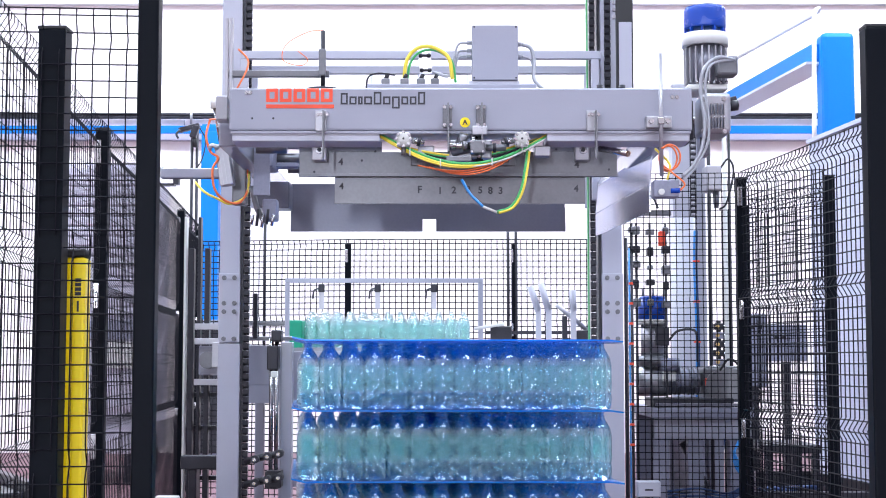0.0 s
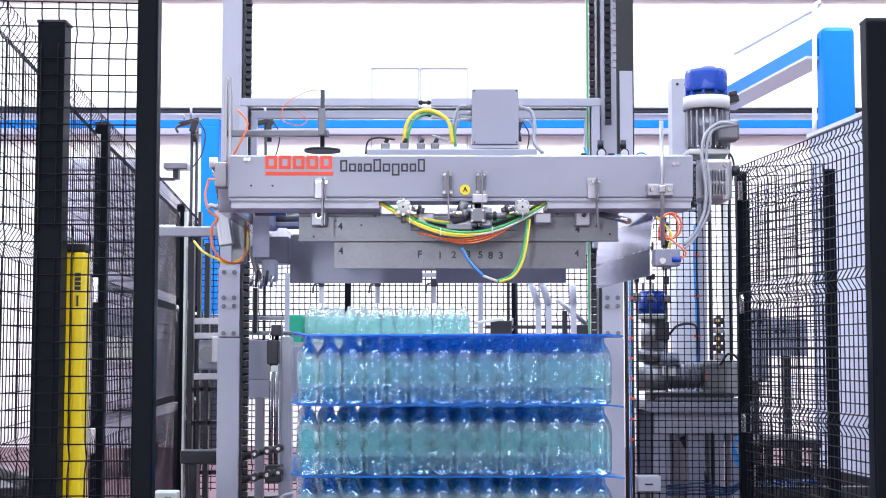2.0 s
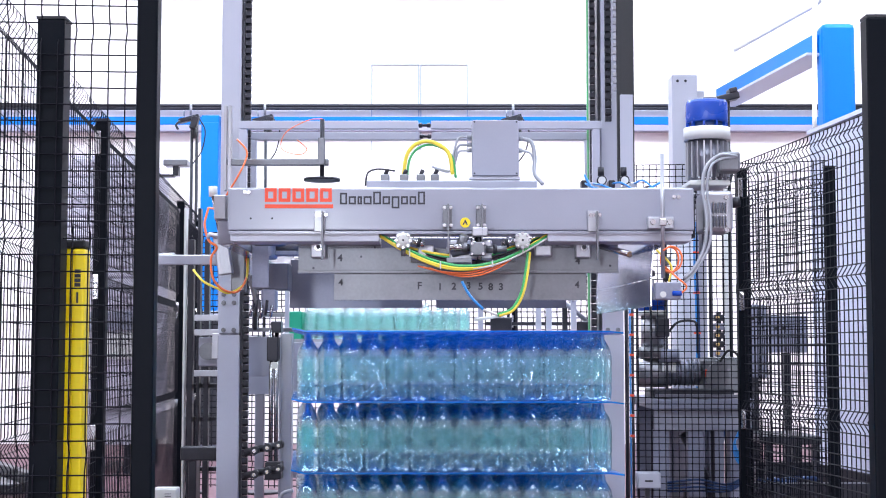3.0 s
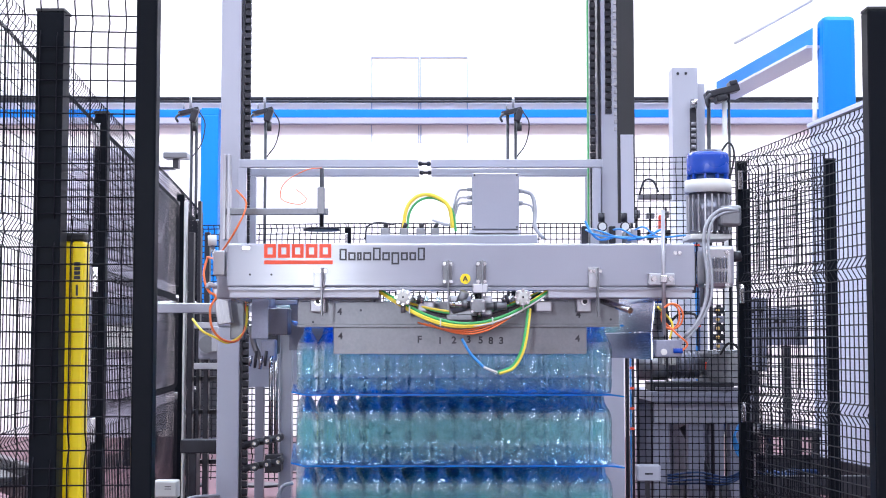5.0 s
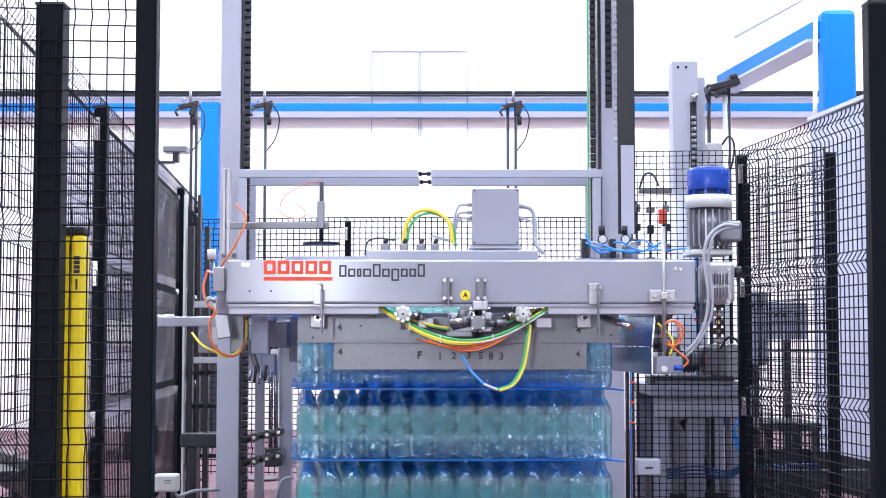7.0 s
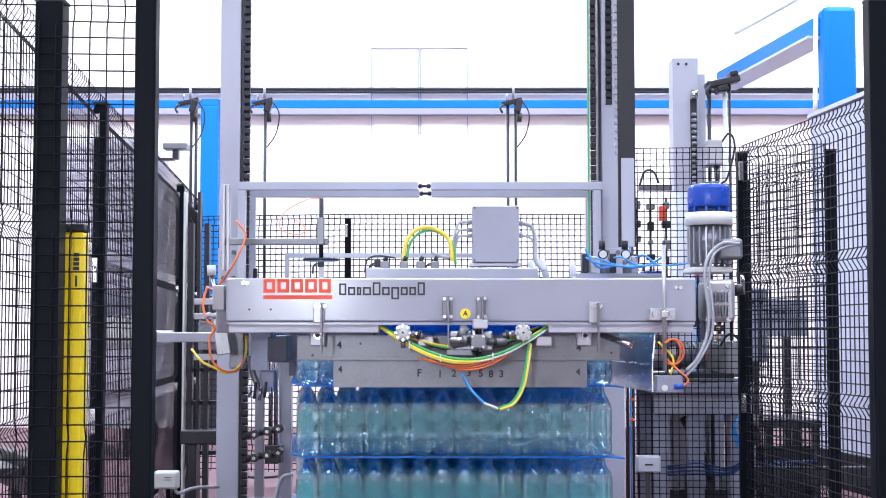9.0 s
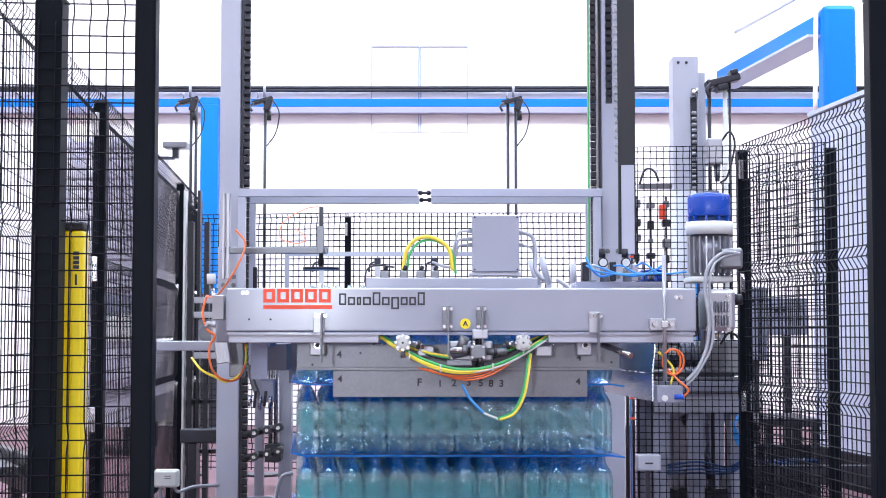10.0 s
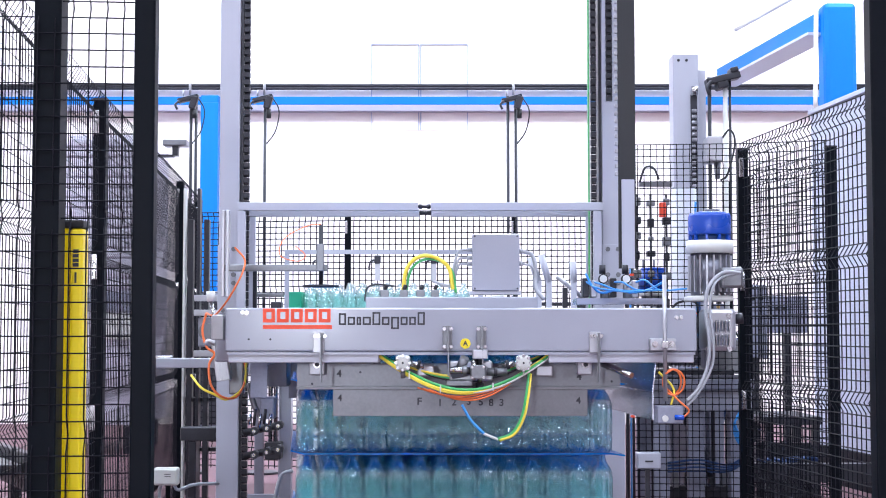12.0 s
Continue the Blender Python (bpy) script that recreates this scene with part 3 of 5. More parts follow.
def head_front():
    # main beam and its lower flange
    x0, x1, z0, z1 = -0.777, 0.906, 2.086, 2.242
    beam = part("beam", box(x0, x1, 5.2, 5.33, z0, z1, 0.007), M_GREY, head, "grey painted box beam with red and dark printing")
    for a, b, low in ((-0.767, -0.230, 2.047), (0.377, 0.896, 2.047), (-0.230 + 0.001, 0.377 - 0.001, 2.076)):
        part("flange", box(a, b, 5.205, 5.36, low, z0 - 0.002, 0.003), M_LIGHT, head)
    part("flange", box(-0.771, 0.900, 5.198, 5.205, z0 - 0.012, z0 - 0.002, 0.001), M_GREY, head)
    # plain marks in place of the maker's name
    y = 5.1985
    def hollow(a, b, lo, hi, w):
        """A plain upright frame of one stroke's width."""
        bm = box(a, a + w, y, y + 0.002, lo, hi)
        box(b - w, b, y, y + 0.002, lo, hi, bm=bm)
        box(a + w, b - w, y, y + 0.002, hi - w, hi, bm=bm)
        return box(a + w, b - w, y, y + 0.002, lo, lo + w, bm=bm)
    for k in range(5):
        a = -0.643 + k * 0.0497
        part("red_mark", hollow(a, a + 0.043, 2.190, 2.240, 0.0125), M_RED, beam)
    part("red_underline", box(-0.643, -0.396, y, y + 0.002, 2.167, 2.181), M_RED, beam)
    a = -0.372
    for w, lo, hi in ((0.026, 0, 1), (0.026, 0, 0.7), (0.016, 0, 0.7), (0.029, 0, 0.7), (0.028, 0, 1.1), (0.027, 0, 0.7), (0.028, -0.35, 0.7), (0.025, 0, 0.7), (0.024, 0, 0.7), (0.026, 0, 1.1)):
        b0 = 2.181
        part("dark_mark", hollow(a, a + w, b0 + lo * 0.042, b0 + hi * 0.042, 0.0062), M_INK, beam)
        a += w + 0.0058
    # round yellow sticker
    sx, sz = 0.080, 2.115
    st = part("sticker", rod((sx, 5.2, sz), (sx, 5.1975, sz), 0.0185, seg=24), M_YELLOW, beam, "round yellow sticker with letter A")
    part("letter", lettering("A", 0.024, (sx, 5.1968, sz)), M_INK, st)
    # screws
    for u, v in ((-0.715, 2.225), (-0.701, 2.225), (0.834, 2.208), (0.850, 2.208)):
        part("screw", hexbolt((u, 5.2, v), 0.006, 0.006), M_CHROME, beam)
    for u, v in ((-0.693, 2.130), (-0.616, 2.130)):
        part("hole", rod((u, 5.2, v), (u, 5.1985, v), 0.004, seg=10), M_INK, beam)
    # front clamping plates
    up = part("upper_plate", box(-0.543, 0.658, 5.425, 5.437, 1.948, 2.040, 0.001), M_STEEL, head, "scratched stainless steel clamping plate")
    part("plate_lip", box(-0.543, 0.658, 5.40, 5.4245, 1.944, 1.954, 0.001), M_STEEL, head)
    lo = part("lower_plate", box(-0.410, 0.538, 5.438, 5.447, 1.844, 1.956, 0.001), M_STEEL, head, "scratched stainless steel plate with handwritten marks")
    for u, v, host in ((-0.386, 2.001, up), (0.506, 1.990, up)):
        part("marking", lettering("4", 0.036, (u, 5.4243, v), weight=0.030), M_INK, host)
    for u, v, txt, s in ((-0.384, 1.910, "4", 0.034), (0.504, 1.901, "4", 0.034), (-0.088, 1.897, "F", 0.038),
                         (-0.011, 1.893, "1", 0.036), (0.041, 1.895, "2", 0.036), (0.096, 1.897, "3", 0.036),
                         (0.141, 1.895, "5", 0.036), (0.179, 1.893, "8", 0.036), (0.218, 1.893, "3", 0.036)):
        part("marking", lettering(txt, s, (u, 5.4373, v), weight=0.030), M_INK, lo)
    for u, v in ((-0.486, 1.964), (-0.256, 2.042), (-0.307, 2.007), (0.627, 1.973), (0.429, 2.050)):
        part("hole", rod((u, 5.426, v), (u, 5.4244, v), 0.0045, seg=10), M_INK, up)
    # hanging clamp brackets at the beam's ends
    for u, flip in ((-0.443, -1), (0.541, 1)):
        br = part("bracket", box(u - 0.02, u + 0.02, 5.188, 5.199, 2.082, 2.157, 0.002), M_ALU, head, "bright bolted strap bracket")
        part("strap", box(u + 0.008, u + 0.014, 5.15, 5.188, 1.979, 2.153, 0.001), M_STEEL, br)
        for du in (-0.011, 0.0, 0.022):
            part("bolt", hexbolt((u + du, 5.188, 2.142), 0.0055, 0.008), M_CHROME, br)
        kx = u - 0.018
        part("block", box(kx - 0.03, kx + 0.025, 5.36, 5.42, 1.999, 2.067, 0.004), M_ALU, br)
        part("knob", rod((kx, 5.36, 2.037), (kx, 5.345, 2.037), 0.014, seg=16), M_CHROME, br)
        part("pin", rod((kx, 5.40, 2.037), (kx, 5.34, 2.037), 0.008), M_DARK, br)
    part("clamp_handle", rod((0.585, 5.335, 2.039), (0.672, 5.2, 2.001), 0.0115), M_CHROME, head, "bright round clamp handle")
    # middle brackets, valves and fittings
    for u in (0.016, 0.137):
        br = part("bracket", box(u - 0.017, u + 0.017, 5.186, 5.199, 2.095, 2.178, 0.002), M_STEEL, head, "bolted steel angle bracket")
        part("rib", box(u + 0.0, u + 0.006, 5.14, 5.186, 2.001, 2.178, 0.001), M_STEEL, br)
        for du in (-0.011, 0.012):
            for v in (2.168, 2.104):
                part("bolt", hexbolt((u + du, 5.186, v), 0.0055, 0.007), M_CHROME, br)
    for u in (-0.142, 0.284):
        vz = 2.047
        va = part("valve", box(u - 0.025, u + 0.025, 5.15, 5.195, vz - 0.026, vz + 0.026, 0.009), M_WHITE, head, "pale round pneumatic valve with bolts")
        for k in range(8):
            a = k * math.pi / 4
            part("bolt", hexbolt((u + 0.025 * math.cos(a), 5.152, vz + 0.025 * math.sin(a)), 0.0045, 0.010), M_CHROME, va)
        part("hub", rod((u, 5.15, vz), (u, 5.140, vz), 0.013), M_WHITE, va)
        part("hub_pin", rod((u, 5.140, vz), (u, 5.136, vz), 0.004, seg=8), M_DARK, va)
        side = 1 if u < 0 else -1
        part("nozzle", rod((u + 0.03 * side, 5.17, vz - 0.002), (u + 0.075 * side, 5.17, vz - 0.012), 0.011), M_CHROME, va)
        part("collar", rod((u + 0.05 * side, 5.17, vz - 0.006), (u + 0.062 * side, 5.17, vz - 0.009), 0.017), M_DARK, va)
        part("fitting", box(u + 0.05, u + 0.11, 5.24, 5.3, vz - 0.05, vz - 0.01, 0.005), M_ALU, va)
        part("stem", rod((u, 5.18, vz - 0.026), (u, 5.18, vz - 0.055), 0.009), M_STEEL, va)
    sv = part("swivel_unit", box(0.023, 0.177, 5.20, 5.30, 1.982, 2.053, 0.006), M_ALU, head, "dark and bright swivel joint unit")
    part("drum", rod((0.033, 5.19, 2.010), (0.111, 5.16, 2.030), 0.022, seg=18), M_MACH, sv)
    part("collar", rod((0.111, 5.16, 2.030), (0.125, 5.155, 2.034), 0.03, seg=18), M_CHROME, sv)
    part("stub", rod((0.057, 5.17, 2.018), (0.078, 5.15, 2.066), 0.017, seg=16), M_STEEL, sv)
    part("block", box(0.104, 0.159, 5.14, 5.19, 2.061, 2.094, 0.004), M_ALU, sv)
    part("spindle", rod((0.130, 5.17, 1.940), (0.130, 5.17, 2.063), 0.009), M_CHROME, sv)
    part("coupling", rod((0.130, 5.17, 1.935), (0.130, 5.17, 1.976), 0.016), M_DARK, sv)
    part("centre_block", box(0.097, 0.150, 5.12, 5.165, 1.991, 2.040, 0.004), M_STEEL, sv)
    for u in (0.103, 0.143):
        for v in (2.033, 1.996):
            part("bolt", hexbolt((u, 5.12, v), 0.004, 0.006), M_CHROME, sv)
    part("cylinder", rod((0.154, 5.15, 2.015), (0.227, 5.15, 2.015), 0.013), M_STEEL, sv)
    part("cylinder_ring", rod((0.179, 5.15, 2.015), (0.191, 5.15, 2.015), 0.017), M_DARK, sv)
    part("cylinder", rod((0.024, 5.14, 2.021), (0.095, 5.14, 2.021), 0.0125), M_CHROME, sv)
    part("end_ring", rod((0.069, 5.14, 2.021), (0.085, 5.14, 2.021), 0.018), M_STEEL, sv)
    part("base_bracket", box(0.012, 0.104, 5.145, 5.2, 1.965, 1.985, 0.003), M_STEEL, sv)
    for a, b in ((-0.543, -0.231), (0.378, 0.658)):
        part("plate_ear", box(a, b, 5.425, 5.437, 2.0405, 2.078, 0.001), M_STEEL, head)
    # hoses that sag between the valves
    def arc(a, b, sag, y0, y1, n=7):
        return [(a[0] + (b[0] - a[0]) * k / n, y0 + (y1 - y0) * math.sin(math.pi * k / n), a[1] + (b[1] - a[1]) * k / n - sag * math.sin(math.pi * k / n)) for k in range(n + 1)]
    a, b = (-0.230, 2.071), (0.384, 2.077)
    for off, sag, material, r, lab in ((0.0, 0.129, M_HOSE_Y, 0.0058, "yellow hose"), (0.010, 0.121, M_HOSE_G, 0.0058, "green hose"), (0.016, 0.130, M_WHITE, 0.0038, "white hose"), (-0.004, 0.134, M_HOSE_Y, 0.004, "yellow hose")):
        part("hose", hose(arc((a[0] + off, a[1]), (b[0] + off, b[1]), sag, 5.24, 5.12), r), material, head, lab)
    for off, sag, material in ((0.012, 0.062, M_HOSE_Y), (0.02, 0.070, M_HOSE_G), (0.026, 0.078, M_RUBBER)):
        part("hose", hose(arc((a[0] + 0.03 + off, a[1] - 0.02), (b[0] - 0.05 + off, b[1] - 0.01), sag, 5.28, 5.22), 0.0045), material, head, "hose in the rear bundle")
    for q in (0.18, 0.36, 0.66, 0.84):
        ux, uz = a[0] + (b[0] - a[0]) * q, a[1] + (b[1] - a[1]) * q - 0.129 * math.sin(math.pi * q)
        uy = 5.24 - 0.12 * math.sin(math.pi * q)
        part("cable_tie", box(ux - 0.0025, ux + 0.0025, uy - 0.014, uy + 0.012, uz - 0.013, uz + 0.014, 0.001), M_WHITE, head, "white cable tie")
    for k in range(3):
        part("hose", hose(arc((-0.09 + 0.02 * k, 1.958 - 0.003 * k), (0.305, 2.030), 0.060 + 0.005 * k, 5.2, 5.13), 0.0030), M_ORANGE, head, "thin orange hose")
    part("centre_panel", box(-0.120, 0.275, 5.404, 5.412, 1.985, 2.038, 0.002), M_STEEL, head, "bright panel behind the valves")
    for u in (-0.075, 0.225):
        part("stop_block", box(u - 0.022, u + 0.022, 5.37, 5.4035, 1.995, 2.032, 0.004), M_STEEL, head)
    loop = [(0.067, 5.15, 1.900), (0.097, 5.14, 1.848), (0.143, 5.13, 1.800), (0.193, 5.13, 1.780), (0.244, 5.14, 1.801), (0.279, 5.15, 1.859), (0.297, 5.17, 1.940), (0.307, 5.2, 2.010)]
    part("hose", hose(loop[:3], 0.005), M_HOSE_B, head, "blue hose")
    part("hose", hose(loop[2:4], 0.0045), M_WHITE, head, "short white hose end")
    part("hose", hose(loop[3:], 0.0065), M_HOSE_G, head, "green and yellow hose")
    part("hose", hose([(q[0] + 0.006, q[1] - 0.006, q[2] - 0.003) for q in loop[3:]], 0.0045), M_HOSE_Y, head, "yellow hose")
    # sensor rod at the beam's end
    rx = 0.784
    rd = part("sensor_rod", rod((rx, 5.15, 1.912), (rx, 5.15, 2.358), 0.0075), M_ALU, head, "thin bright sensor rod with clamp and box")
    part("clamp", box(rx - 0.05, rx + 0.042, 5.165, 5.199, 2.090, 2.133, 0.003), M_ALU, rd)
    part("clamp", box(rx - 0.012, rx + 0.012, 5.135, 5.166, 2.098, 2.125, 0.003), M_CHROME, rd)
    for du in (-0.033, 0.027):
        part("bolt", hexbolt((rx + du, 5.165, 2.113), 0.009, 0.012), M_CHROME, rd)
    part("box", box(rx - 0.032, rx + 0.06, 5.13, 5.2, 1.835, 1.896, 0.004), M_MACH, rd)
    part("sensor", rod((rx - 0.005, 5.13, 1.853), (rx - 0.005, 5.118, 1.853), 0.011), M_WHITE, rd)
    part("connector", rod((rx + 0.03, 5.13, 1.857), (rx + 0.06, 5.12, 1.857), 0.009), M_MOTOR, rd)
    cx, cz, r = 0.812, 1.979, 0.041
    ring = [(cx + r * math.cos(a) * (1 - 0.02 * k), 5.13 + 0.004 * k, cz + r * 1.1 * math.sin(a)) for k, a in enumerate(np.linspace(2.4, 2.4 - 11.5, 16))]
    part("hose", hose([*ring, (0.829, 5.13, 1.914), (0.863, 5.13, 1.881), (0.839, 5.13, 1.853)], 0.0035), M_ORANGE, head, "coiled orange air hose")
    part("hose", hose([(rx - 0.02, 5.17, 2.015), (rx + 0.03, 5.16, 1.957), (rx + 0.02, 5.15, 1.900)], 0.004), M_HOSE_Y, head, "yellow hose")


def head_top():
    # junction box with cables
    x0, x1, z0, z1 = 0.109, 0.285, 2.308, 2.521
    jb = part("junction_box", box(x0, x1, 5.40, 5.52, z0, z1, 0.006), M_GREY, head, "grey metal junction box with cable glands")
    part("lid", box(x0 + 0.002, x1 - 0.002, 5.392, 5.3995, z0 + 0.002, z1 - 0.002, 0.002), M_GREY, jb)
    for u in (x0 + 0.009, x1 - 0.009):
        for v in (z0 + 0.009, z1 - 0.009):
            part("screw", rod((u, 5.392, v), (u, 5.390, v), 0.0035, seg=8), M_DARK, jb)
    part("foot", box(x0 - 0.01, x1 + 0.005, 5.4, 5.52, z0 - 0.012, z0 - 0.001), M_LIGHT, jb)
    for v in (2.464, 2.434, 2.412):
        part("gland", rod((x0, 5.45, v), (x0 - 0.018, 5.45, v), 0.008), M_HOSE_W, jb)
        part("cable", hose([(x0 - 0.018, 5.45, v), (x0 - 0.05, 5.45, v - 0.006), (x0 - 0.068, 5.44, v - 0.06), (x0 - 0.085, 5.42, 2.329), (x0 - 0.15, 5.42, 2.346)], 0.0045), M_HOSE_W, jb)
    for v, w in ((2.458, 0.0075), (2.412, 0.004)):
        part("gland", rod((x1, 5.45, v), (x1 + 0.016, 5.45, v), 0.009), M_HOSE_W, jb)
        part("cable", hose([(x1 + 0.016, 5.45, v), (x1 + 0.05, 5.45, v - 0.015), (x1 + 0.062, 5.44, v - 0.07), (x1 + 0.06, 5.42, 2.320), (x1 + 0.09, 5.4, 2.277)], w), M_HOSE_W, jb)
    # cover behind the beam with connectors
    cv = part("cover", box(-0.284, 0.350, 5.34, 5.62, 2.238, 2.285, 0.004), M_GREY, head)
    for u in (-0.216, -0.083, -0.145, -0.030):
        part("connector", box(u - 0.016, u + 0.016, 5.37, 5.41, 2.293 - 0.01, 2.312, 0.004), M_STEEL, cv)
        part("plug", rod((u, 5.39, 2.312), (u + 0.008, 5.39, 2.330), 0.008), M_DARK, cv)
    part("cable", hose([(-0.290, 5.38, 2.269), (-0.281, 5.38, 2.317), (-0.243, 5.38, 2.332), (-0.179, 5.38, 2.325)], 0.0035), M_DARK, cv)
    arch = [(-0.149, 5.4, 2.301), (-0.137, 5.4, 2.384), (-0.105, 5.4, 2.427), (-0.058, 5.4, 2.440), (-0.009, 5.4, 2.423), (0.024, 5.4, 2.388), (0.036, 5.4, 2.314)]
    part("hose", hose(arch, 0.0075), M_HOSE_Y, head, "arched yellow hose")
    part("hose", hose([(q[0] + 0.012, q[1] + 0.006, q[2] - 0.012) for q in arch], 0.005), M_HOSE_G, head, "green hose")
    # side frames going back, and the rear portal
    for u in (-0.80, 0.80):
        part("side_frame", box(u - 0.035, u + 0.035, 5.34, 7.52, 2.047, 2.078 + 0.06, 0.006), M_GREY, head)
    zr = 2.774
    for yy, zz, h in ((7.13, zr, 0.04), (7.5, zr, 0.04)):
        for xa, xb in ((-1.008, -0.122), (-0.060, 0.787)):
            part("portal_rail", box(xa, xb, yy - 0.02, yy + 0.02, zz - h / 2, zz + h / 2, 0.003), M_LIGHT, head)
        xm = -0.091
        part("rail_joint", rod((xm - 0.031, yy, zz), (xm + 0.031, yy, zz), 0.007), M_DARK, head)
        for k in (-0.02, 0.02):
            part("nut", rod((xm + k - 0.008, yy, zz), (xm + k + 0.008, yy, zz), 0.012, seg=6), M_DARK, head)
        for u in (-0.991, 0.759):
            part("portal_post", box(u - 0.02, u + 0.02, yy - 0.019, yy + 0.019, 2.047, zz - h / 2 - 0.001, 0.003), M_LIGHT, head)
    # rear clamping plates
    bm = box(-0.709, -0.095, 6.70, 6.715, 1.853, 1.911)
    box(-0.032, 0.570, 6.70, 6.715, 1.853, 1.911, bm=bm)
    box(-0.709, 0.570, 6.70, 6.715, 1.911, 1.963, bm=bm)
    part("rear_plate", bm, M_REAR, head, "grey notched rear clamping plate")
    part("rear_plate", box(-0.710, 0.570, 6.73, 6.745, 1.961, 2.080, 0.002), M_REAR, head)
    part("rear_beam", box(-0.66, 0.55, 6.76, 6.86, 2.132, 2.184, 0.004), M_REAR, head)
    # side clamping plate
    for z0, z1, lean, lab in ((1.823, 1.927, 0.0, "polished steel side clamping plate"), (1.930, 2.062, 0.10, "polished steel folded upper side plate")):
        bm = box(-0.003, 0.003, 0, 1.12, z0, z1, 0.001)
        for v in bm.verts:
            v.co.x += (v.co.z - z0) * lean
        bmesh.ops.transform(bm, verts=bm.verts, matrix=pose(0.794, 5.52, 0, 0, 0, 4.5))
        part("side_plate", bm, M_PLATE, head, lab)
    part("side_plate", box(-0.830, -0.674, 6.3, 6.45, 1.921, 2.038, 0.004), M_REAR, head, "short dull side clamping plate")
    part("side_rail", box(-0.730, -0.590, 5.86, 5.94, 2.042, 2.060, 0.003), M_MACH, head)
    part("side_rail", box(-0.688, -0.590, 5.86, 5.94, 2.126, 2.145, 0.003), M_MACH, head)
    for k in range(3):
        x = -0.729 + 0.03 * k
        part("cylinder", rod((x, 5.6 + 0.3 * k, 2.081), (x + 0.12, 5.6 + 0.3 * k, 2.081), 0.022), M_STEEL, head, "short pneumatic cylinder")
    # arm with the round disc
    ya = 5.79
    part("arm", box(-0.868, -0.460, ya - 0.015, ya + 0.015, 2.398, 2.424, 0.003), M_STEEL, head, "flat steel arm with vertical rod and disc")
    rx = -0.484
    part("rod", rod((rx, ya - 0.03, 2.338), (rx, ya - 0.03, 2.582), 0.009), M_DARK, head)
    part("slider", box(rx - 0.016, rx + 0.012, ya - 0.05, ya - 0.016, 2.397, 2.505, 0.003), M_STEEL, head)
    part("disc", rod((rx, ya - 0.03, 2.333), (rx, ya - 0.03, 2.342), 0.073, seg=32), M_DARK, head, "flat dark round sensing disc")
    part("hose", hose([(rx, ya - 0.03, 2.584), (rx - 0.06, ya - 0.04, 2.575), (rx - 0.145, ya - 0.05, 2.524), (rx - 0.16, ya - 0.05, 2.459), (rx - 0.09, ya - 0.05, 2.436), (rx - 0.06, ya - 0.05, 2.459), (rx - 0.1, ya - 0.05, 2.496)], 0.002), M_ORANGE, head, "thin orange air hose")
    for u in (-0.875, -0.857):
        part("guide_bar", box(u - 0.006, u + 0.006, ya - 0.02, ya + 0.02, 2.347 - 0.05, 2.640, 0.002), M_ALU, head)
    # gauges and valves
    for u in (0.678, 0.775):
        gz = 2.381
        g = part("pressure_gauge", rod((u, 6.16, gz), (u, 6.14, gz), 0.021, seg=20), M_DARK, head, "round pressure gauge with white dial")
        part("dial", rod((u, 6.14, gz), (u, 6.138, gz), 0.016, seg=20), M_WHITE, g)
        part("filter_bowl", rod((u + 0.01, 6.18, gz - 0.09), (u + 0.01, 6.18, gz - 0.022), 0.02), M_STEEL, g)
        part("regulator_knob", rod((u, 6.18, gz + 0.022), (u, 6.18, gz + 0.06), 0.014), M_DARK, g)
    for k, u in enumerate((0.607, 0.641, 0.724, 0.816)):
        part("valve_block", box(u - 0.014, u + 0.014, 6.17, 6.24, 2.323 - 0.02, 2.386 - 0.01 * (k % 2), 0.005), M_DARK if k % 2 == 0 else M_ALU, head)
        part("hose", hose([(u, 6.14, 2.367), (u + 0.03, 6.08, 2.343 + 0.01 * k), (u + 0.09, 6.06, 2.323 + 0.008), (u + 0.2, 6.05, 2.319 + 0.006 * k)], 0.004), M_HOSE_B, head, "blue air hose")
    part("valve_shelf", box(0.561, 0.937, 6.1, 6.3, 2.323 - 0.05, 2.323 - 0.025), M_GREY, head)
    part("hose", hose([(0.779, 6.1, 2.321), (0.850, 6.08, 2.330), (0.927, 6.05, 2.369)], 0.005), M_HOSE_B, head, "blue air hose")
    part("hose", hose([(0.602, 6.12, 2.402), (0.624, 6.1, 2.354), (0.664, 6.1, 2.321), (0.731, 6.1, 2.335)], 0.005), M_HOSE_B, head, "blue air hose")
    # hanging belt with its holder plate
    xa, xb = 0.835, 0.916
    part("holder_plate", box(xa + 0.012, xb - 0.008, 6.86, 6.868, 2.458, 2.880, 0.001), M_LIGHT, head)
    part("cable_belt", box(xa, xb, 6.872, 6.9, 2.458, 2.880 + 2.6), M_RUBBER, head, "black ribbed cable belt")
    bm = bmesh.new()
    for k in range(62):
        box(xa - 0.016, xa - 0.001, 6.874, 6.896, 2.90 + k * 0.036, 2.90 + k * 0.036 + 0.02, 0.003, bm=bm)
    tagged(part("belt_teeth", bm, M_ALU, head, "bright toothed edge of the cable belt"), kind="stuff")
    # left end: cylinder, cables
    part("end_bracket", box(-0.829, -0.787, 5.22, 5.3, 2.128, 2.218, 0.004), M_ALU, head)
    bm = box(-0.028, 0.028, -0.03, 0.03, -0.085, 0.085, 0.004)
    for k in (-0.014, 0.0, 0.014):
        box(k - 0.003, k + 0.003, -0.034, -0.0305, -0.083, 0.083, bm=bm)
    bmesh.ops.transform(bm, verts=bm.verts, matrix=pose(-0.888, 5.84, 2.046, 0, -9, 0))
    part("air_cylinder", bm, M_ALU, head, "grooved aluminium air cylinder")
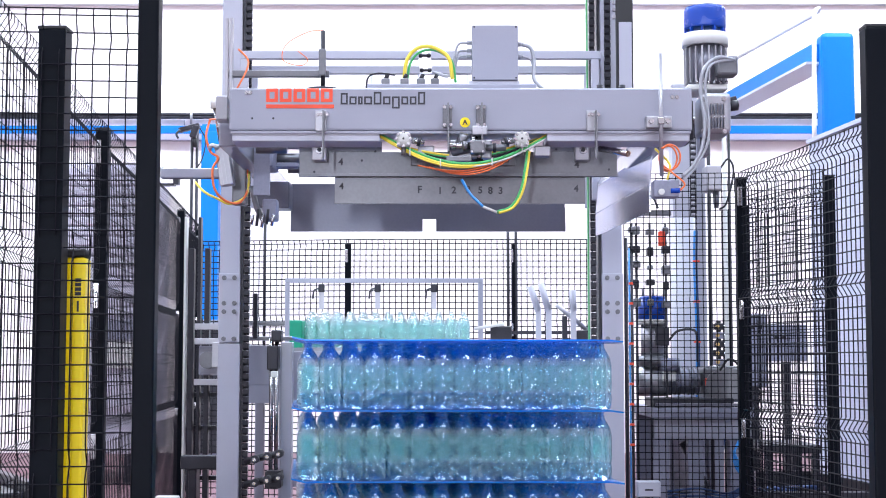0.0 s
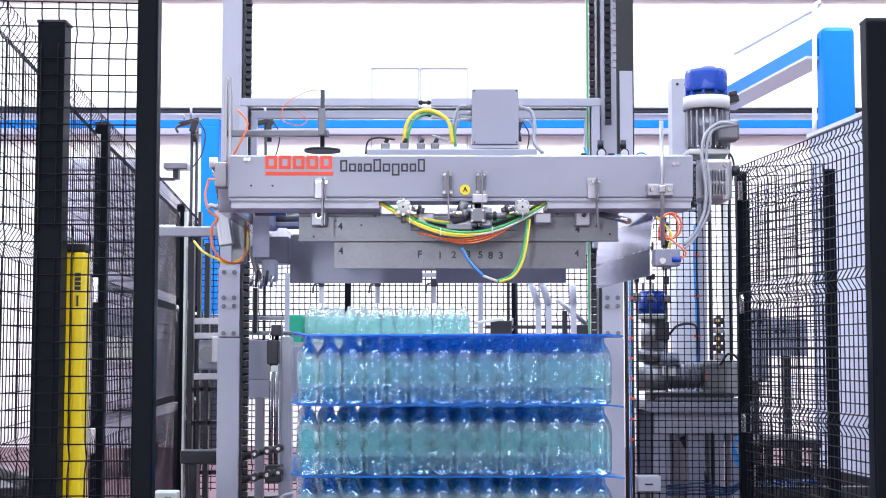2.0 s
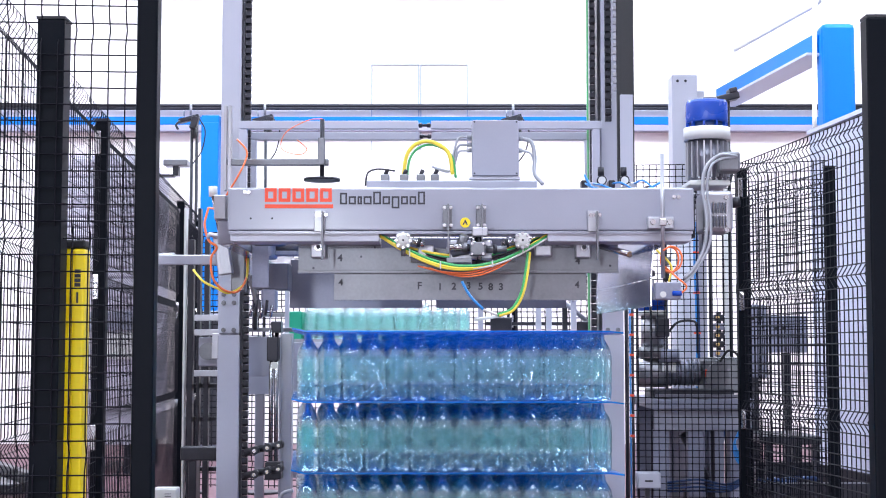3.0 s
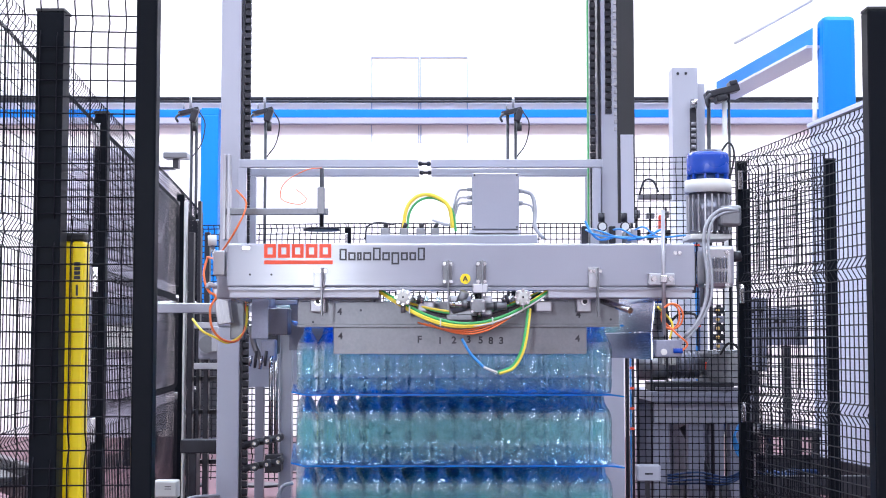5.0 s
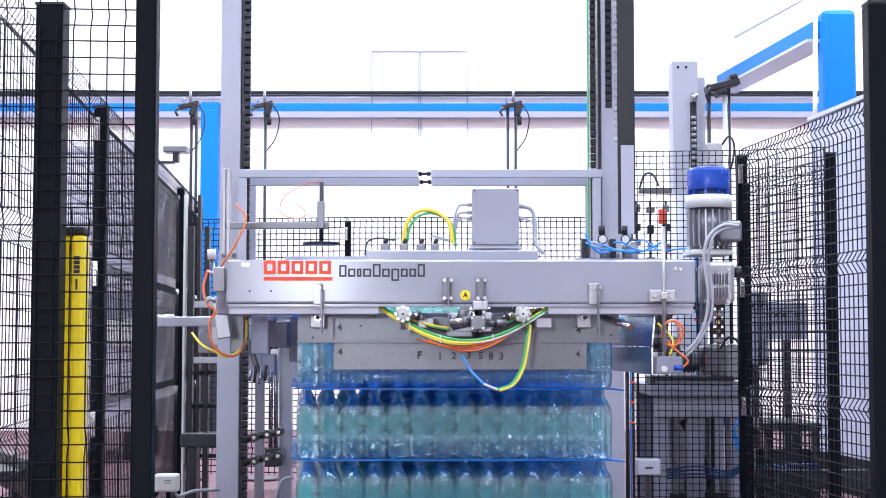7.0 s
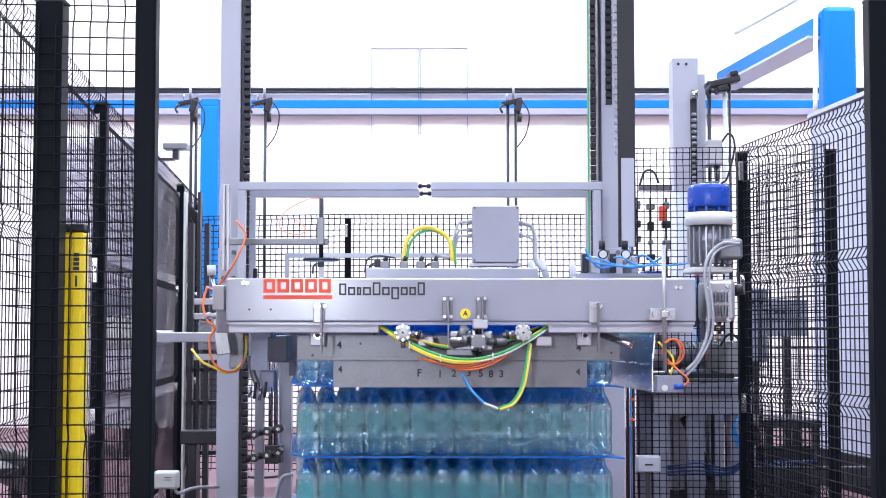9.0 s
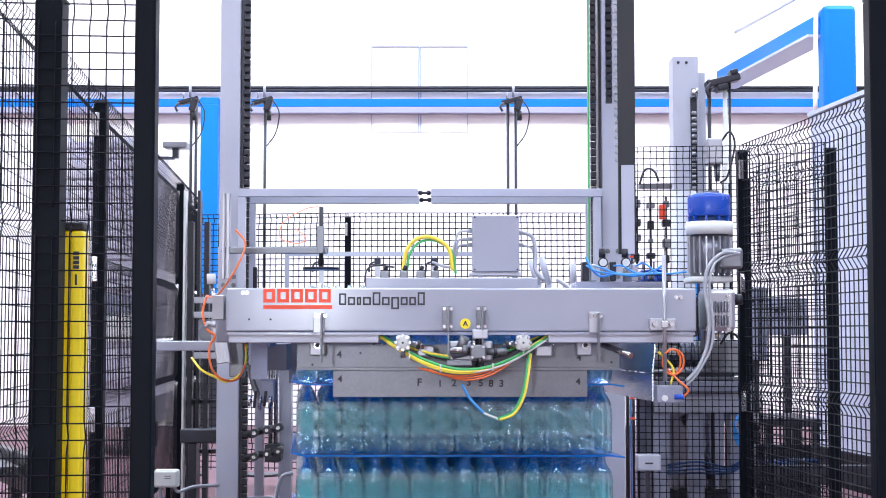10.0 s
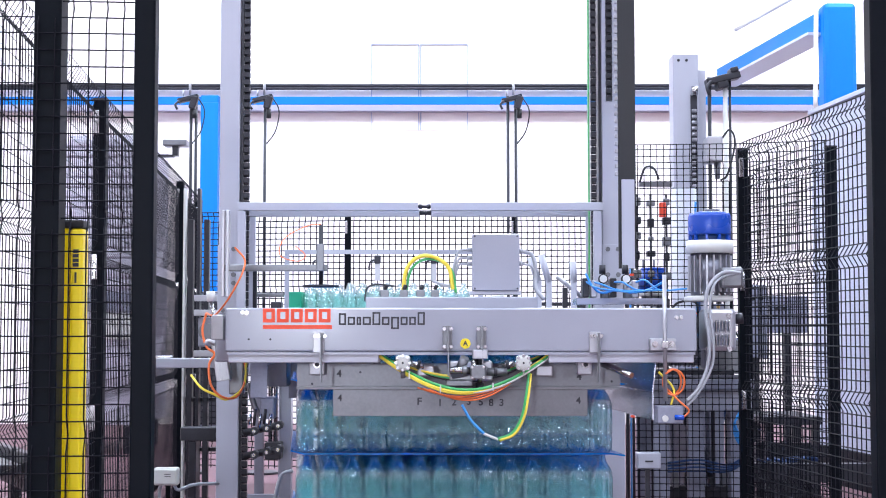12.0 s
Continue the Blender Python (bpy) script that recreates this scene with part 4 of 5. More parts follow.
    part("piston_rod", rod((-0.906, 5.84, 2.142), (-0.931, 5.84, 2.279), 0.008), M_CHROME, head)
    part("rod_end", rod((-0.931, 5.84, 2.279), (-0.933, 5.84, 2.32), 0.018, seg=10), M_WHITE, head, "white rod end fitting")
    part("elbow", hose([(-0.908, 5.8, 2.109), (-0.936, 5.8, 2.122), (-0.945, 5.8, 2.104)], 0.009, steps=3), M_ALU, head)
    part("side_arm", box(-1.174, -0.903, 5.96, 6.02, 2.010, 2.050, 0.004), M_GREY, head, "short aluminium profile arm")
    part("side_arm_end", rod((-1.191, 5.99, 2.050), (-1.111, 5.99, 2.050), 0.01), M_CHROME, head)
    part("drop_bar", box(-0.878, -0.817, 5.98, 6.04, 1.901, 2.166, 0.006), M_STEEL, head)
    part("hose", hose([(-0.948, 5.83, 2.232), (-0.960, 5.81, 2.163), (-0.941, 5.80, 2.097), (-0.909, 5.80, 2.070), (-0.931, 5.80, 2.024), (-0.921, 5.80, 1.943), (-0.878, 5.82, 1.897), (-0.829, 5.88, 1.899), (-0.806, 5.96, 1.974), (-0.822, 6.00, 2.074)], 0.005), M_ORANGE, head, "orange air hose")
    part("hose", hose([(-1.015, 5.88, 1.983), (-0.967, 5.83, 1.935), (-0.914, 5.83, 1.908), (-0.862, 5.84, 1.888), (-0.811, 5.93, 1.935), (-0.807, 5.98, 2.036)], 0.005), M_HOSE_Y, head, "yellow cable")
    part("hose", hose([(-0.811, 5.66, 2.485), (-0.771, 5.64, 2.439), (-0.773, 5.62, 2.393), (-0.801, 5.6, 2.327), (-0.841, 5.62, 2.267), (-0.898, 5.72, 2.222), (-0.948, 5.83, 2.232)], 0.004), M_ORANGE, head, "orange air hose")
    part("clamp_housing", box(-0.756, -0.681, 5.75, 5.95, 2.028, 2.134, 0.008), M_MACH, head)
    part("guard_panel", box(-0.747, -0.682, 5.66, 5.67, 1.902, 2.105, 0.002), M_MACH, head)
    part("toggle_arm", hose([(-0.772, 5.8, 1.955), (-0.749, 5.8, 1.863), (-0.715, 5.8, 1.806)], 0.012, steps=3), M_STEEL, head)
    part("toggle", box(-0.724, -0.665, 5.76, 5.84, 1.813, 1.900, 0.008), M_MACH, head)
    for k in range(5):
        u = -0.763 + 0.02 * k
        part("plug", rod((u, 5.74, 1.794 - 0.006 * (k % 3)), (u + 0.006, 5.74, 1.835 + 0.02 * (k % 2)), 0.006, seg=8), M_DARK if k % 2 else M_CHROME, head)


def head_motor():
    mx, my = 1.005, 5.47
    mo = part("motor", rod((mx, my, 2.289), (mx, my, 2.451), 0.072, seg=28), M_REAR, head, "finned electric motor with blue fan cover")
    for k in range(20):
        a = 2 * math.pi * k / 20
        bm = box(0.066, 0.083, -0.003, 0.003, 2.306, 2.442)
        bmesh.ops.transform(bm, verts=bm.verts, matrix=pose(mx, my, 0, 0, 0, math.degrees(a)))
        part("fin", bm, M_ALU, mo)
    part("ring", rod((mx, my, 2.451), (mx, my, 2.499), 0.088, seg=28), M_WHITE, mo, "white ring")
    bm = lathe([(0.060, 0.016), (0.078, 0.016), (0.080, 0.022), (0.080, 0.085), (0.076, 0.098), (0.05, 0.104), (0.0, 0.105)], 28)
    bmesh.ops.translate(bm, verts=bm.verts, vec=(mx, my, 2.504))
    part("fan_cover", bm, M_MOTOR, mo, "glossy blue fan cover")
    part("vent", rod((mx, my, 2.4995), (mx, my, 2.5195), 0.066, seg=24), M_HOSE_N, mo, "dark vent gap under the fan cover")
    for k in range(10):
        bm = box(0.0665, 0.079, -0.004, 0.004, 2.4995, 2.5195)
        bmesh.ops.transform(bm, verts=bm.verts, matrix=pose(mx, my, 0, 0, 0, 36 * k))
        part("vent_rib", bm, M_MOTOR, mo)
    part("cover_cap", rod((mx + 0.01, my, 2.504 + 0.1045), (mx + 0.01, my, 2.504 + 0.113), 0.03), M_STEEL, mo)
    part("terminal_box", box(mx + 0.02, mx + 0.1, my - 0.13, my - 0.05, 2.318, 2.394, 0.01), M_STEEL, mo)
    part("base_flange", box(mx - 0.085, mx + 0.07, my - 0.09, my + 0.09, 2.271, 2.291, 0.006), M_WHITE, mo)
    gb = part("gearbox", box(0.955, 1.064, 5.28, 5.45, 2.088, 2.241, 0.015), M_ALU, head, "cast aluminium gearbox with ribs")
    for k in range(5):
        for v in (2.108, 2.158):
            x = 0.981 + k * 0.0115
            part("louvre", box(x, x + 0.0045, 5.274, 5.2795, v, v + 0.036, 0.001), M_MACH, gb)
            part("rib", box(x + 0.0055, x + 0.0085, 5.262, 5.2795, v - 0.004, v + 0.040, 0.001), M_CHROME, gb)
    for v in (2.215, 2.095):
        for u in (0.961, 1.036):
            part("bolt", hexbolt((u, 5.279, v), 0.008, 0.01), M_CHROME, gb)
    part("shaft_end", rod((1.073, 5.36, 2.203), (1.103, 5.36, 2.207), 0.02, seg=16), M_DARK, gb)
    part("cable_gland", rod((1.081, 5.4, 2.384), (1.107, 5.4, 2.388), 0.012, seg=12), M_DARK, mo)
    for k in range(6):
        x = 0.956 + k * 0.022
        part("flange_bolt", rod((x, 5.375, 2.291), (x, 5.375, 2.302), 0.006, seg=6), M_CHROME, mo)
    part("motor_plate", box(0.903, 0.927, 5.3, 5.47, 2.068, 2.214, 0.003), M_DARK, head)
    part("motor_leg", box(0.966, 1.000, 5.38, 5.46, 2.020, 2.106, 0.004), M_REAR, head)
    for k, r in ((0.0, 0.0065), (0.016, 0.005)):
        part("cable", hose([(1.089, 5.33, 2.373), (1.016, 5.28, 2.371 - k), (0.956 + k, 5.23, 2.319), (0.941 + k, 5.22, 2.237), (0.950 + k, 5.2, 2.119), (0.939 + k, 5.19, 2.029), (0.903, 5.17, 1.956 - k), (0.859, 5.15, 1.912 - k)], r), M_HOSE_W, head, "grey motor cable")


head_front()
head_top()
head_motor()


# ---- the yellow sensor column ----
def sensor_column():
    y = 4.45
    x0, x1, top = -1.173, -1.102, 1.570
    c = thing("light_curtain_column", ((x0 + x1) / 2, y, 0), "tall yellow light curtain column with black cap", "sensor column")
    xm = x0 + (x1 - x0) * 0.42
    part("housing", box(x0, xm, y, y + 0.07, 0.02, top, 0.006), M_YELLOW, c)
    part("housing_side", box(xm + 0.003, x1, y - 0.006, y + 0.07, 0.02, top, 0.008), M_YELLOW, c)
    part("groove", box(xm - 0.001, xm + 0.004, y + 0.008, y + 0.06, 0.02, top - 0.002), M_INK, c)
    part("cap", box(x0 + 0.002, x1 + 0.002, y - 0.008, y + 0.072, top + 0.001, top + 0.026, 0.006), M_RUBBER, c, "black plastic end cap")
    part("foot_plate", box(x0 - 0.04, x1 + 0.04, y - 0.05, y + 0.12, 0, 0.02), M_BLACK, c)
    zx = -1.122
    for k in range(4):
        z = 1.505 - k * 0.014
        part("dark_mark", box(zx - 0.009, zx + 0.009, y - 0.0085, y - 0.0055, z - 0.011, z), M_INK, c)
    part("dark_mark", box(zx - 0.003, zx + 0.003, y - 0.0085, y - 0.0055, 1.402, 1.435), M_INK, c)


sensor_column()


# ---- outfeed behind the stack ----
def outfeed():
    zt = 1.325
    c = thing("outfeed_conveyor", (-0.2, 9.8, 0), "grey outfeed conveyor table carrying empty bottles", "conveyor")
    part("belt", box(-1.2, 0.75, 7.9, 11.3, zt - 0.05, zt), M_BELT, c)
    part("side_rail", box(-1.26, -1.205, 7.9, 11.3, zt - 0.11, zt + 0.03, 0.004), M_ALU, c)
    part("side_rail", box(0.755, 0.81, 7.9, 11.3, zt - 0.11, zt + 0.03, 0.004), M_ALU, c)
    part("apron", box(-1.2, 0.75, 7.84, 7.895, zt - 0.3, zt - 0.02, 0.004), M_GREY, c)
    for x in (-1.22, 0.78):
        for y in (8.1, 9.7, 11.1):
            part("leg", box(x - 0.03, x + 0.03, y - 0.03, y + 0.03, 0, zt - 0.112, 0.004), M_GREY, c)
    for y in (8.1, 11.1):
        part("cross_brace", box(-1.18, 0.74, y - 0.02, y + 0.02, 0.3, 0.36, 0.003), M_GREY, c)
    # bottles waiting on the table
    me = bottle_mesh(False)
    rnd = random.Random(9)
    x0, pitch = -0.882, 22.6 * 9.66 / 2560
    for row in range(7):
        for col in range(13):
            b = new("bottle", me)
            b.matrix_world = pose(x0 + col * pitch + rnd.uniform(-0.004, 0.004), 9.66 + row * 0.088, zt + 0.001, 0, 0, rnd.uniform(0, 360))
            tagged(b, "empty clear PET bottle waiting on the outfeed table", "bottle", "bottles on the outfeed")
    g = single("crate", box(-1.022, -0.935, 9.6, 9.9, zt + 0.001, 1.523, 0.008), M_GREEN, "small green plastic guide block on conveyor", "block")
    # tube frame above the table
    y = 9.2
    f = thing("tube_frame", (-0.374, y, zt), "grey square tube frame over the outfeed table", "frame")
    xa, xb = -1.004, 0.255
    part("rail", box(xa, xb, y - 0.016, y + 0.016, 1.749, 1.777, 0.003), M_GREY, f)
    for a, b in ((xa, xa + 0.028), (xb - 0.032, xb)):
        part("post", box(a, b, y - 0.015, y + 0.015, zt - 0.1, 1.749 - 0.001, 0.003), M_GREY, f)
    for u in (-0.770, -0.414, -0.058):
        part("hanger", box(u - 0.016, u + 0.016, y - 0.03, y - 0.017, 1.580, 1.741, 0.003), M_ALU, f)
        part("clamp", box(u - 0.02, u + 0.02, y - 0.06, y - 0.03, 1.687, 1.738, 0.006), M_DARK, f)
        part("lever", hose([(u - 0.02, y - 0.06, 1.709), (u - 0.045, y - 0.07, 1.695), (u - 0.052, y - 0.07, 1.644)], 0.006, steps=3), M_DARK, f)
    # bent grey chute bars
    for ux, tx, vt in ((0.567, 0.518, 1.696), (0.628, 0.582, 1.713), (0.775, 0.770, 1.672)):
        b = thing("guide_bar", (ux, 8.6, zt), "bent grey flat steel guide bar", "guide bar", "bent guide bars")
        bend = 1.558
        part("lower_bar", box(ux - 0.017, ux + 0.017, 8.59, 8.61, zt - 0.2, bend, 0.003), M_LIGHT, b)
        part("upper_bar", hose([(ux, 8.6, bend - 0.01), (tx, 8.6, vt)], 0.02, steps=0, seg=4), M_LIGHT, b)
    m = thing("sensor_bracket", (0.733, 8.7, zt), "small dark bracket with sensors beside guide bars", "bracket")
    part("arm", hose([(0.683, 8.7, 1.589), (0.734, 8.7, 1.548), (0.886, 8.7, 1.419)], 0.014, steps=0, seg=6), M_ALU, m)
    part("post", box(0.716, 0.747, 8.69, 8.71, zt - 0.2, 1.521), M_DARK, m)
    part("sensor", box(0.801, 0.889, 8.66, 8.74, zt, 1.436, 0.006), M_DARK, m)
    part("handle", rod((0.197, 9.0, 1.453), (0.372, 8.9, 1.479), 0.01), M_WHITE, m)
    part("fitting", box(0.295, 0.425, 8.95, 9.05, zt, 1.467, 0.008), M_DARK, m)
    part("rail", box(0.267, 0.899, 8.98, 9.02, 1.418, 1.439), M_DARK, m)


outfeed()


# ---- tall stands with clamps ----
def stands():
    for rods, clamp_u, v in (((-2.275, -2.229), -2.286, 3.366), ((-1.606,), -1.615, 3.366),
                             ((0.586, 0.658), 0.636, 3.366)):
        s = thing("clamp_stand", (clamp_u, 13, 0), "tall thin rod stand with dark clamp head", "stand", "clamp stands")
        for u in rods:
            part("rod", rod((u, 13, 0), (u, 13, v + 0.02), 0.014, seg=8), M_DARK, s)
        bm = box(-0.11, 0.08, -0.04, 0.04, -0.02, 0.02, 0.006)
        bmesh.ops.transform(bm, verts=bm.verts, matrix=pose(clamp_u, 13, v, 0, -14, 0))
        part("crossbar", bm, M_DARK, s)
        bm = box(-0.03, 0.03, -0.035, 0.035, -0.06, 0.06, 0.012)
        bmesh.ops.transform(bm, verts=bm.verts, matrix=pose(clamp_u + 0.045, 12.93, v - 0.05, 0, 18, 0))
        part("clamp", bm, M_DARK, s)
        part("lever", hose([(clamp_u - 0.09, 12.95, v - 0.03), (clamp_u - 0.12, 12.93, v - 0.07), (clamp_u - 0.10, 12.93, v - 0.11)], 0.011, steps=3), M_DARK, s)
        part("bolt", rod((clamp_u - 0.06, 13, v + 0.02), (clamp_u - 0.06, 13, v + 0.07), 0.008, seg=6), M_ALU, s)
        part("knob", rod((clamp_u + 0.05, 12.93, v - 0.19), (clamp_u + 0.05, 12.93, v - 0.11), 0.022), M_RUBBER, s)
        part("top_pin", rod((clamp_u, 13, v + 0.03), (clamp_u, 13, v + 0.16), 0.012, seg=8), M_ALU, s)
        part("cable", hose([(clamp_u + 0.08, 12.95, v), (clamp_u + 0.14, 12.95, v - 0.12), (clamp_u + 0.11, 12.95, v - 0.3), (clamp_u + 0.03, 12.95, v - 0.42)], 0.006), M_RUBBER, s)
        part("foot", rod((clamp_u, 13, 0), (clamp_u, 13, 0.02), 0.16, seg=16), M_DARK, s)


stands()


# ---- second lift with motors beside the stack ----
def side_lift():
    y = 9.0
    m = thing("side_lift_mast", (1.522, y, 0), "grey steel lift mast with chain behind the fence", "mast")
    xa, xb = 1.429, 1.588
    zt = 2.982
    part("mast", box(xa, xb, y - 0.06, y + 0.1, 0.02, zt, 0.005), M_LIGHT, m)
    part("side_profile", box(xb + 0.002, xb + 0.055, y + 0.0, y + 0.1, 0.02, zt - 0.09, 0.005), M_LIGHT, m)
    for u in (xa + 0.035, xa + 0.085):
        part("bolt", hexbolt((u, y - 0.06, zt - 0.04), 0.007, 0.008), M_DARK, m)
    part("slot", box(xb - 0.052, xb - 0.012, y - 0.064, y - 0.0605, 0.4, 2.724), M_INK, m)
    bm = bmesh.new()
    for k in range(60):
        z = 0.5 + k * 0.036
        rod((xb - 0.046, y - 0.075, z), (xb - 0.018, y - 0.075, z), 0.011, bm, 8)
    tagged(part("chain", bm, M_ALU, m, "bright roller chain"), kind="stuff")
    part("sprocket", rod((xb - 0.05, y - 0.09, 2.746), (xb - 0.014, y - 0.09, 2.746), 0.03), M_CHROME, m)
    part("foot_plate", box(xa - 0.1, xb + 0.1, y - 0.2, y + 0.2, 0, 0.02), M_GREY, m)
    bm = box(-0.105, 0.105, -0.05, 0.05, -0.022, 0.022, 0.008)
    box(-0.05, 0.02, -0.06, 0.06, -0.06, -0.02, 0.01, bm=bm)
    box(0.05, 0.10, -0.055, 0.055, 0.018, 0.05, 0.008, bm=bm)
    bmesh.ops.transform(bm, verts=bm.verts, matrix=pose(1.709, 8.8, 2.80, 0, -14, 0))
    part("clamp_head", bm, M_DARK, m)
    part("clamp_lever", hose([(1.63, 8.74, 2.775), (1.60, 8.72, 2.735), (1.615, 8.72, 2.69)], 0.011, steps=3), M_DARK, m)
    part("carriage_nozzle", rod((1.645, 8.66, 2.268), (1.645, 8.66, 2.17), 0.022, seg=14, r2=0.014), M_STEEL, m)
    part("cable", hose([(1.66, 8.62, 2.40), (1.71, 8.6, 2.46), (1.74, 8.6, 2.38), (1.70, 8.62, 2.2), (1.66, 8.64, 2.16)], 0.006), M_RUBBER, m)
    for u, r, material in ((1.628, 0.012, M_DARK), (1.725, 0.014, M_WHITE), (1.753, 0.008, M_DARK)):
        part("guide_rod", rod((u, 8.8, 0.02), (u, 8.8, 2.810), r, seg=10), material, m)
    part("column_tube", rod((1.468, 8.8, 0.02), (1.468, 8.8, 2.123), 0.075, seg=20), M_LIGHT, m)
    part("carriage", box(1.576, 1.669, 8.6, 8.75, 2.268, 2.423, 0.01), M_ALU, m)

    d = thing("drive_table", (1.463, 8.5, 0), "grey steel drive table with motor and gearbox", "drive unit")
    ta, tb = 1.161, 1.732
    part("top", box(ta, tb, 8.1, 8.95, 0.936, 0.993, 0.005), M_MACH, d)
    part("apron", box(ta + 0.02, tb - 0.005, 8.14, 8.2, 0.818, 0.936 - 0.001, 0.004), M_GREY, d)
    for u in (ta + 0.06, (ta + tb) / 2 - 0.03, tb - 0.08):
        part("leg", box(u - 0.045, u + 0.045, 8.16, 8.26, 0, 0.818 - 0.001, 0.005), M_MACH, d)
        part("leg", box(u - 0.045, u + 0.045, 8.8, 8.9, 0, 0.936 - 0.002, 0.005), M_MACH, d)
    part("stretcher", box(ta + 0.06, tb - 0.05, 8.5, 8.56, 0.28, 0.36, 0.004), M_DARK, d)
    for k in range(6):
        x = ta + 0.16 + k * 0.07
        part("valve", box(x, x + 0.035, 8.4, 8.46, 0.362 + 0.01 * (k % 3), 0.45 + 0.03 * (k % 2), 0.005), M_DARK if k % 2 else M_STEEL, d)
    part("brace", hose([(ta + 0.2, 8.3, 0.790), (ta + 0.33, 8.3, 0.554), (ta + 0.36, 8.3, 0.429)], 0.02, steps=0, seg=6), M_DARK, d)
    zg = 1.137
    dm = part("drive_motor", rod((1.111, 8.3, zg), (1.279, 8.3, zg), 0.085, seg=24), M_ALU, d, "horizontal grey drive motor")
    part("end_bell", rod((1.279, 8.3, zg), (1.460, 8.3, zg), 0.068, seg=24), M_MACH, dm)
    for k in range(7):
        u = 1.292 + k * 0.026
        part("fin", rod((u, 8.3, zg), (u + 0.008, 8.3, zg), 0.08, seg=24), M_REAR, dm)
    part("nameplate", box(1.239, 1.315, 8.205, 8.212, 1.139, 1.193), M_WHITE, dm)
    part("terminal_box", rod((1.285, 8.25, zg + 0.06), (1.285, 8.25, 1.269), 0.06, seg=18), M_MACH, dm)
    part("gearbox", box(1.472, 1.686, 8.2, 8.42, 1.020, 1.224, 0.02), M_STEEL, d, "grey cast gearbox")
    part("gearbox_cover", rod((1.557, 8.2, 1.123), (1.557, 8.18, 1.123), 0.075, seg=24), M_STEEL, d)
    part("pedestal", box(1.180, 1.632, 8.15, 8.5, 0.993 + 0.001, 1.045, 0.006), M_DARK, d)

    v = thing("upright_motor", (1.204, 8.3, 1.250), "upright electric motor with blue fan cover", "motor")
    mx = 1.204
    part("fan_cover", rod((mx, 8.3, 1.489), (mx, 8.3, 1.606), 0.084, seg=28), M_MOTOR, v, "blue fan cover")
    part("cover_top", rod((mx, 8.3, 1.606), (mx, 8.3, 1.622), 0.084, seg=28, r2=0.07), M_MOTOR, v)
    part("ring", rod((mx, 8.3, 1.460), (mx, 8.3, 1.489), 0.088, seg=28), M_WHITE, v)
    part("body", rod((mx, 8.3, 1.282), (mx, 8.3, 1.460), 0.07, seg=24), M_ALU, v)
    part("terminal_box", box(mx, mx + 0.075, 8.18, 8.26, 1.339, 1.441, 0.006), M_DARK, v)
    part("base", rod((mx, 8.3, zg + 0.0855), (mx, 8.3, 1.282), 0.085, seg=24), M_STEEL, v)
    for k in range(3):
        u = mx - 0.06 + 0.06 * k
        part("lifting_pin", rod((u, 8.28, 1.619), (u, 8.28, 1.664), 0.006, seg=8), M_STEEL, v)

    n = thing("valve_manifold", (1.830, 9.6, 0), "dark valve manifold with brass fittings on a post", "manifold")
    part("post", box(1.817, 1.843, 9.6, 9.66, 0.012, 1.517, 0.004), M_DARK, n)
    part("foot_plate", box(1.757, 1.903, 9.5, 9.76, 0, 0.012), M_DARK, n)
    for k in range(6):
        z = 1.166 + k * 0.0585
        block = part("valve", box(1.777 + 0.01 * (k % 2), 1.883 - 0.014 * (k % 3), 9.54, 9.599, z, z + 0.042, 0.006), (M_DARK, M_MACH, M_DARK)[k % 3], n)
        part("fitting", rod((1.807, 9.54, z + 0.021), (1.807, 9.52, z + 0.021), 0.012, seg=8), M_BRASS, block, "brass fitting")
        part("fitting", rod((1.853, 9.54, z + 0.021), (1.853, 9.515, z + 0.021), 0.009, seg=8), M_CHROME, block)
    part("hose", hose([(1.807, 9.5, 1.166), (1.757, 9.45, 1.046), (1.827, 9.42, 0.866), (1.797, 9.5, 0.5)], 0.008), M_HOSE_N, n)
    r = thing("blue_air_line", (1.505, 8.62, 0.95), "pair of blue air lines clipped beside the mast", "hose")
    for k in range(2):
        u = 1.505 + 0.014 * k
        part("hose", hose([(u, 8.62, 0.995), (u + 0.004, 8.62, 1.4), (u - 0.005, 8.62, 1.8), (u, 8.62, 2.030)], 0.0065), M_HOSE_B if k == 0 else M_HOSE_N, r)
    for k in range(4):
        z = 1.12 + 0.24 * k
        part("clip", box(1.505 - 0.012, 1.505 + 0.026, 8.61, 8.63, z, z + 0.012), M_RED, r, "red plastic clip")
    part("cable", hose([(mx + 0.075, 8.2, 1.37), (mx + 0.12, 8.18, 1.42), (mx + 0.2, 8.2, 1.43), (mx + 0.25, 8.3, 1.40), (mx + 0.27, 8.4, 1.25)], 0.007), M_RUBBER, v)
    part("cable", hose([(1.56, 8.17, 1.2), (1.60, 8.14, 1.26), (1.66, 8.16, 1.23), (1.70, 8.2, 1.1)], 0.007), M_RUBBER, d)
    part("red_tag", box(1.478, 1.506, 8.192, 8.199, 1.115, 1.155), M_RED, d)
    part("slab", box(1.19, 1.70, 8.12, 8.16, 0.998, 1.016, 0.003), M_REAR, d)

    # hoses under the table
    h = thing("air_hoses", (tb - 0.1, 8.1, 0.2), "loose bundle of bright blue air hoses", "hose")
    for k in range(4):
        part("hose", hose([(tb - 0.05 - k * 0.01, 8.12, 0.818), (tb - 0.12, 8.08 - k * 0.01, 0.749), (tb - 0.11 + k * 0.01, 8.05, 0.656), (tb - 0.04, 8.05, 0.594 - 0.01 * k)], 0.006), M_HOSE_B, h)
